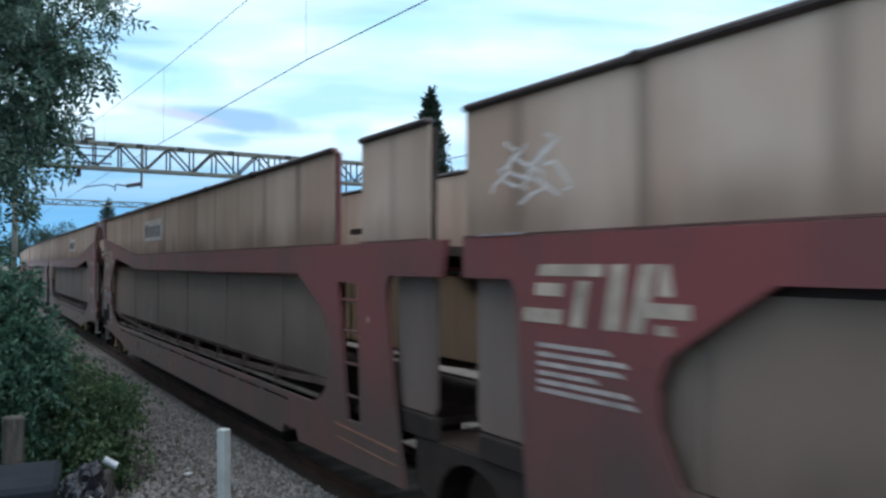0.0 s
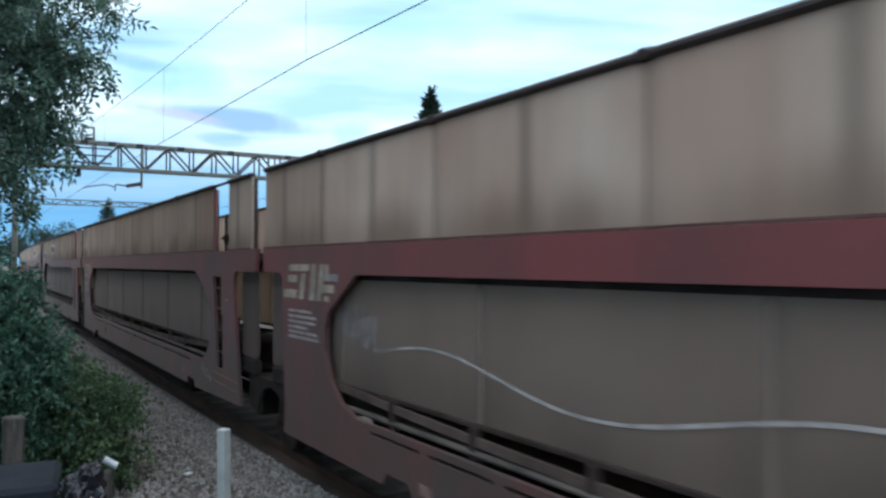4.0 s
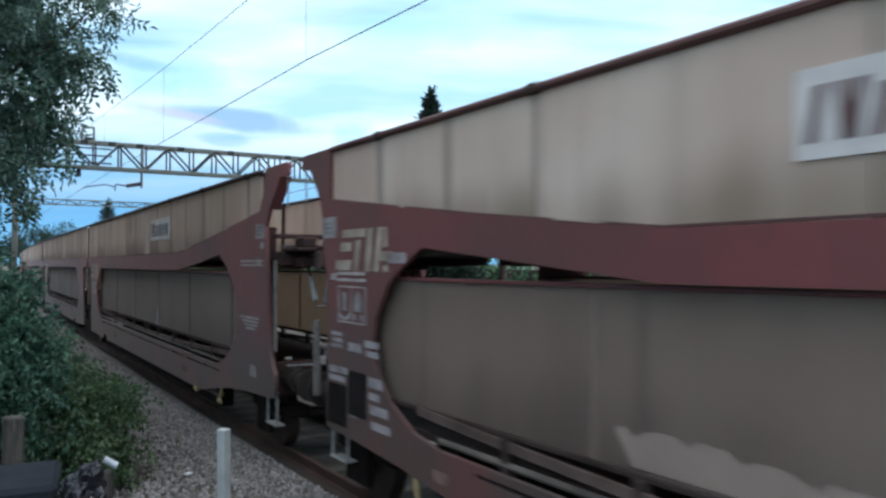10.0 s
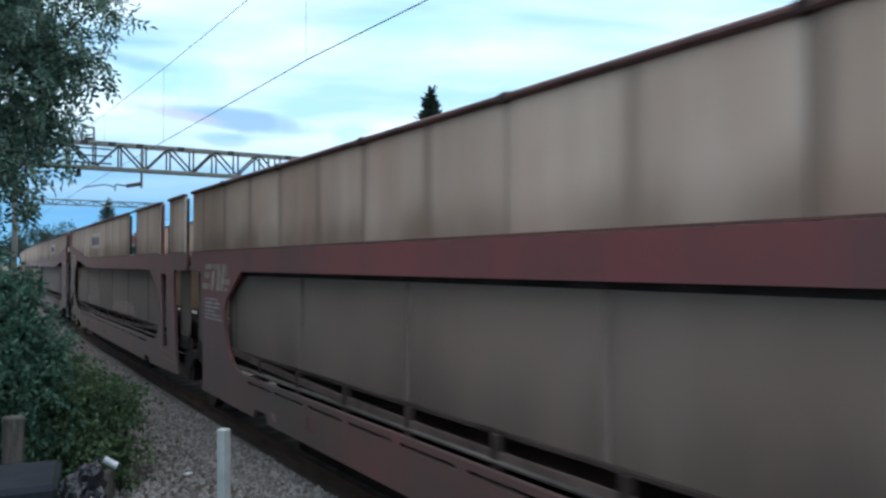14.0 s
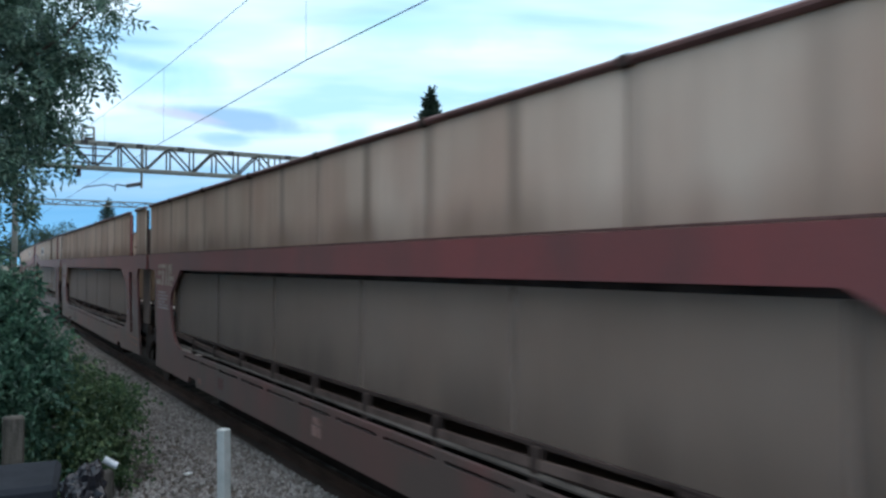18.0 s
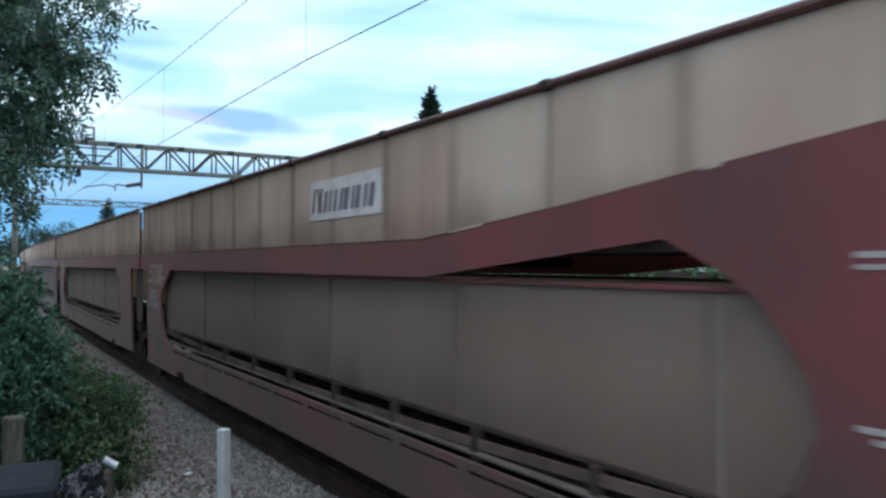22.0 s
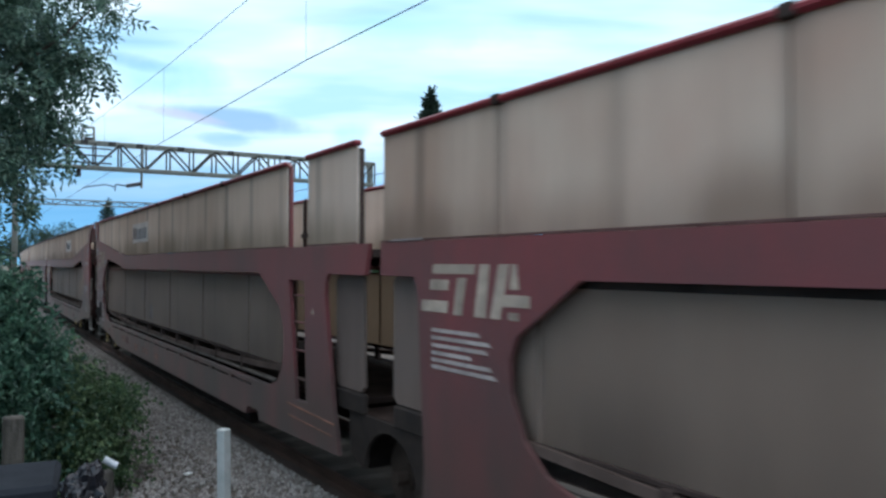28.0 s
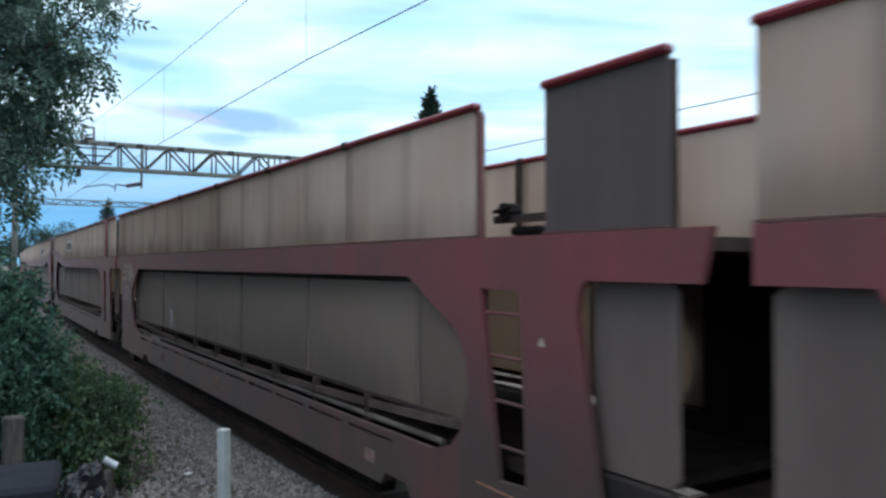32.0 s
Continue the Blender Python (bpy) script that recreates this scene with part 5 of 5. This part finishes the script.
def bushes():
    b = thing("bush", "dense dark green bush beside the ballast", "bush", pose(0.5, 10.2, -0.42))
    rng = random.Random(8)
    for i in range(7):
        a = rng.uniform(0, 6.28)
        part("stem", limb(bmesh.new(), (0.1 * math.cos(a), 0.1 * math.sin(a), 0), (0.6 * math.cos(a), 0.6 * math.sin(a), 1.7 + rng.random() * 0.7), 0.03, 0.008, 0.1, rng, 4), M_BARK, b)
    blobs = [(-0.06, 0.16, 2.65, 0.45, 0.55, 0.45), (-0.40, 0.5, 2.65, 0.5, 0.6, 0.5), (0.15, 0.02, 2.2, 0.52, 0.62, 0.52), (-0.3, 0.3, 1.8, 0.85, 1.0, 0.85), (0.33, -0.1, 1.85, 0.45, 0.55, 0.48), (-0.05, -0.45, 1.4, 0.62, 0.74, 0.62), (0.0, -0.3, 0.7, 0.7, 0.8, 0.6)]
    leaf_cloud("foliage", blobs, 18000, 0.080, M_BUSH, b, 21, 0.3, 1, 0.5, 0.15, 16, 0.26)
    b = thing("bramble", "yellow green bramble thicket on the ballast edge", "bush", pose(1.3, 10.4, -0.42))
    for i in range(8):
        a = rng.uniform(0, 6.28)
        part("stem", limb(bmesh.new(), (0, 0, 0), (0.6 * math.cos(a), 0.6 * math.sin(a), 0.7 + rng.random() * 0.6), 0.016, 0.006, 0.15, rng, 4), M_BARK, b)
    blobs = [(-0.07, 0.05, 1.4, 0.55, 0.7, 0.5), (0.28, 0.16, 1.1, 0.48, 0.6, 0.45), (-0.33, -0.13, 1.03, 0.6, 0.73, 0.6), (0.55, 0.45, 1.2, 0.32, 0.4, 0.34), (-0.05, -0.5, 0.75, 0.42, 0.5, 0.42), (-0.19, 0.7, 1.75, 0.3, 0.35, 0.3),
             (0.2, 0.1, 0.5, 0.7, 0.7, 0.45), (-0.4, -0.3, 0.4, 0.7, 0.7, 0.4)]
    leaf_cloud("foliage", blobs, 16500, 0.066, M_BRAMBLE, b, 22, 0.3, 1, 0.6, 0.15, 14, 0.24)


def conifer(x, y, h, r, seed, n, size):
    t = thing("conifer", "tall dark green conifer with a ragged top", "tree", pose(x, y, -0.42))
    part("trunk", rod((0, 0, -0.2), (0, 0, h * 0.95), 0.02 * h, None, 8, 0.01), M_BARK, t)
    rng = random.Random(seed)
    blobs = []
    k = 34
    for i in range(k):
        s = (i / (k - 1)) ** 0.8
        w = r * (1 - s) ** 0.95 + 0.09
        for q in range(3 if s < 0.8 else 7):
            a = rng.uniform(0, 6.28)
            off = w * 0.5
            blobs.append((off * math.cos(a), off * math.sin(a), h * (0.06 + 0.93 * s) + rng.uniform(-0.1, 0.1), w * 0.6, w * 0.6, 0.05 * h * (1.1 - 0.5 * s)))
    leaf_cloud("crown", blobs, n, size, M_CONIFER, t, seed, -0.4, 1, 0.30, 0.15)


def far_tree(x, y, h, r, seed, leaves=2600):
    t = thing("round_tree", "round leafy tree, far off or added unseen beside the line", "tree", pose(x, y, -0.42))
    part("trunk", rod((0, 0, -0.2), (0, 0, h * 0.6), 0.03 * h, None, 8, 0.015 * h), M_BARK, t)
    rng = random.Random(seed)
    blobs = [(rng.uniform(-r, r) * 0.7, rng.uniform(-r, r) * 0.7, h * rng.uniform(0.4, 0.9), r * 0.45, r * 0.45, h * 0.16) for _ in range(9)]
    leaf_cloud("crown", blobs, leaves, 0.42, M_FAR, t, seed, 0.1, 1, 0.6, 0.2)


def hedge():
    h = thing("hedge", "long green hedge behind the far tracks", "hedge", pose(20.5, 0, -0.42))
    rng = random.Random(4)
    blobs = [(rng.uniform(-0.4, 0.4), -20 + 1.3 * i, 1.7 + rng.uniform(-0.2, 0.4), 0.9, 1.1, 1.7 + rng.uniform(-0.1, 0.5)) for i in range(90)]
    leaf_cloud("foliage", blobs, 44000, 0.26, M_HEDGE, h, 41, 0.1, 1, 0.6, 0.3)
    # no real stem: a solid core in place of the hedge's shaded inside
    part("stem", box(-0.3, 0.3, -20, 97, 0, 2.75), M_BARK, h)


def house(x, y, w, d, h, roof, wall, label, rz, chimney=True):
    t = thing("house", label, "house", pose(x, y, -0.42, 0, 0, rz))
    part("wall", box(-w / 2, w / 2, -d / 2, d / 2, 0, h), wall, t)
    bm = bmesh.new()
    a = [bm.verts.new(v) for v in ((-w / 2 - 0.3, -d / 2 - 0.3, h), (w / 2 + 0.3, -d / 2 - 0.3, h), (w / 2 + 0.3, d / 2 + 0.3, h), (-w / 2 - 0.3, d / 2 + 0.3, h), (-w / 2 - 0.3, 0, h + roof), (w / 2 + 0.3, 0, h + roof))]
    for f in ((0, 1, 5, 4), (2, 3, 4, 5), (1, 2, 5), (3, 0, 4), (3, 2, 1, 0)):
        bm.faces.new([a[i] for i in f])
    part("roof", bm, M_SLATE, t)
    if chimney:
        c = part("chimney", box(-0.45, 0.45, -0.3, 0.3, h + roof - 0.8, h + roof + 0.75, bevel=0.02), M_BRICK, t)
        for k in (-0.25, 0.0, 0.25):
            part("chimney_pot", rod((k, 0, h + roof + 0.75), (k, 0, h + roof + 1.02), 0.10, None, 12, 0.08), M_BRICK, c)
    for z in (0.9, 3.5):
        if z + 1.3 > h:
            continue
        for k in (-0.3, 0.05, 0.32):
            fr = part("window", box(k * w - 0.6, k * w + 0.6, -d / 2 - 0.05, -d / 2 + 0.02, z, z + 1.25), M_FRAMEW, t)
            for s in (-1, 1):
                part("pane", box(k * w + s * 0.28 - 0.24, k * w + s * 0.28 + 0.24, -d / 2 - 0.06, -d / 2 - 0.045, z + 0.1, z + 1.15), M_PANE, fr)
    return t


def street_lamp():
    p = thing("street_lamp", "tall thin grey street lamp behind the hedge", "street lamp", pose(21.9, 20.5, -0.42))
    part("pole", rod((0, 0, 0), (0, 0, 7.7), 0.06, None, 10, 0.035), M_GALV, p)
    part("lamp_arm", rod((0, 0, 7.66), (0.25, -0.2, 7.76), 0.03), M_GALV, p)
    part("lamp_head", box(0.2, 0.62, -0.32, -0.16, 7.72, 7.80, bevel=0.02), M_GALV, p)


def lineside():
    p = thing("concrete_post", "pale square concrete fence post", "post", pose(1.59, 5.30, -0.5, 1.2, -2.0, 28))
    bm = box(-0.034, 0.034, -0.034, 0.034, 0, 1.96, bevel=0.006)
    part("shaft", bm, M_CONC, p)
    p = thing("wooden_post", "dark weathered wooden fence post with silver tape", "post", pose(1.04, 6.70, -0.5))
    part("shaft", box(-0.055, 0.055, -0.045, 0.045, 0, 1.42, bevel=0.012), M_WOOD, p)
    part("silver_tape", rod((-0.02, -0.03, 1.52), (0.075, -0.055, 1.46), 0.030, None, 12), M_SILVER, p, "crumpled silver tape")
    p = thing("wooden_post", "rotten dark wooden fence post", "post", pose(0.43, 7.41, -0.5))
    part("shaft", box(-0.08, 0.08, -0.06, 0.06, 0, 1.80, bevel=0.015), M_WOOD, p)
    c = thing("paper_scrap", "crumpled white paper scrap on the ballast", "litter", pose(2.59, 10.3, -0.14))
    bm = bmesh.new()
    bmesh.ops.create_icosphere(bm, subdivisions=2, radius=1)
    for v in bm.verts:
        v.co = Vector((v.co.x * 0.06, v.co.y * 0.045, v.co.z * 0.02)) * (1 + 0.6 * noise.noise(v.co * 2.3))
    part("crumpled_paper", bm, M_FRAMEW, c)
    b = thing("storage_bin", "slate grey plastic bin with a flat lid", "bin", pose(0.22, 4.62, -0.42, 0, 0, -8))
    part("body", box(-0.26, 0.22, -0.24, 0.24, 0, 1.80, bevel=0.03), M_LID, b)
    part("lid", box(-0.30, 0.265, -0.28, 0.30, 1.80, 1.89, bevel=0.025), M_LID, b)
    g = thing("plastic_sheet", "crumpled glossy black plastic sheet on a post", "plastic sheet", pose(0.74, 5.60, -0.42))
    part("stake", rod((0, 0, 0), (0, 0, 1.4), 0.02), M_WOOD, g)
    bm = bmesh.new()
    bmesh.ops.create_icosphere(bm, subdivisions=4, radius=1)
    for v in bm.verts:
        k = 1 + 0.45 * noise.noise(v.co * 1.7) + 0.22 * noise.noise(v.co * 4.5)
        v.co = Vector((v.co.x * 0.14, v.co.y * 0.14, v.co.z * 0.21)) * k + Vector((0.01, 0, 1.46))
    part("crumpled_sheet", bm, M_BAG, g)
    # thin white rods stand in for highlights on the crinkled sheet
    bm = bmesh.new()
    for k in range(3):
        rod((-0.09 + 0.06 * k, -0.16, 1.36 + 0.03 * k), (-0.05 + 0.07 * k, -0.17, 1.50), 0.004, bm, 6)
    part("white_cord", bm, M_WHITE, g)


ground()
four_foot()
shoulder()
boundary()
rails()
gantries()
wires()
ash_tree()
bushes()
conifer(16.12, 26.45, 10.0, 2.2, 31, 34000, 0.25)
conifer(20.0, 129.0, 13.3, 4.4, 32, 6000, 0.55)
for i, (x, y, h, r) in enumerate(((9, 170, 10.5, 5), (16, 178, 11.5, 5.5), (23, 168, 9, 5), (-2, 160, 10, 5), (30, 150, 8.5, 5), (-8, 120, 11, 5), (-10, 60, 9, 4), (-7, 35, 8, 3.5))):
    far_tree(x, y, h, r, 60 + i)
# out-of-view trees on the near side, added to shade the train
for i, (x, y, h, r) in enumerate(((-4.0, 13.5, 12.0, 3.2), (-5.0, 8.5, 11.0, 3.0), (-2.9, 19, 10.5, 2.8), (-2.6, 25, 11.0, 3.0), (-2.7, 32, 10.5, 3.0), (-2.4, 40, 11.0, 3.2), (-2.2, 50, 11.5, 3.4))):
    far_tree(x, y, h, r, 80 + i, 4600)
hedge()
house(36.0, 35.0, 9.0, 7.0, 5.6, 2.7, M_BRICK, "red brick house with a slate roof and chimney", -60)
house(30.0, 18.5, 9.0, 6.0, 4.6, 1.6, M_RENDER, "white rendered house behind the hedge", -62, False)
lineside()
street_lamp()
stones()
motions()
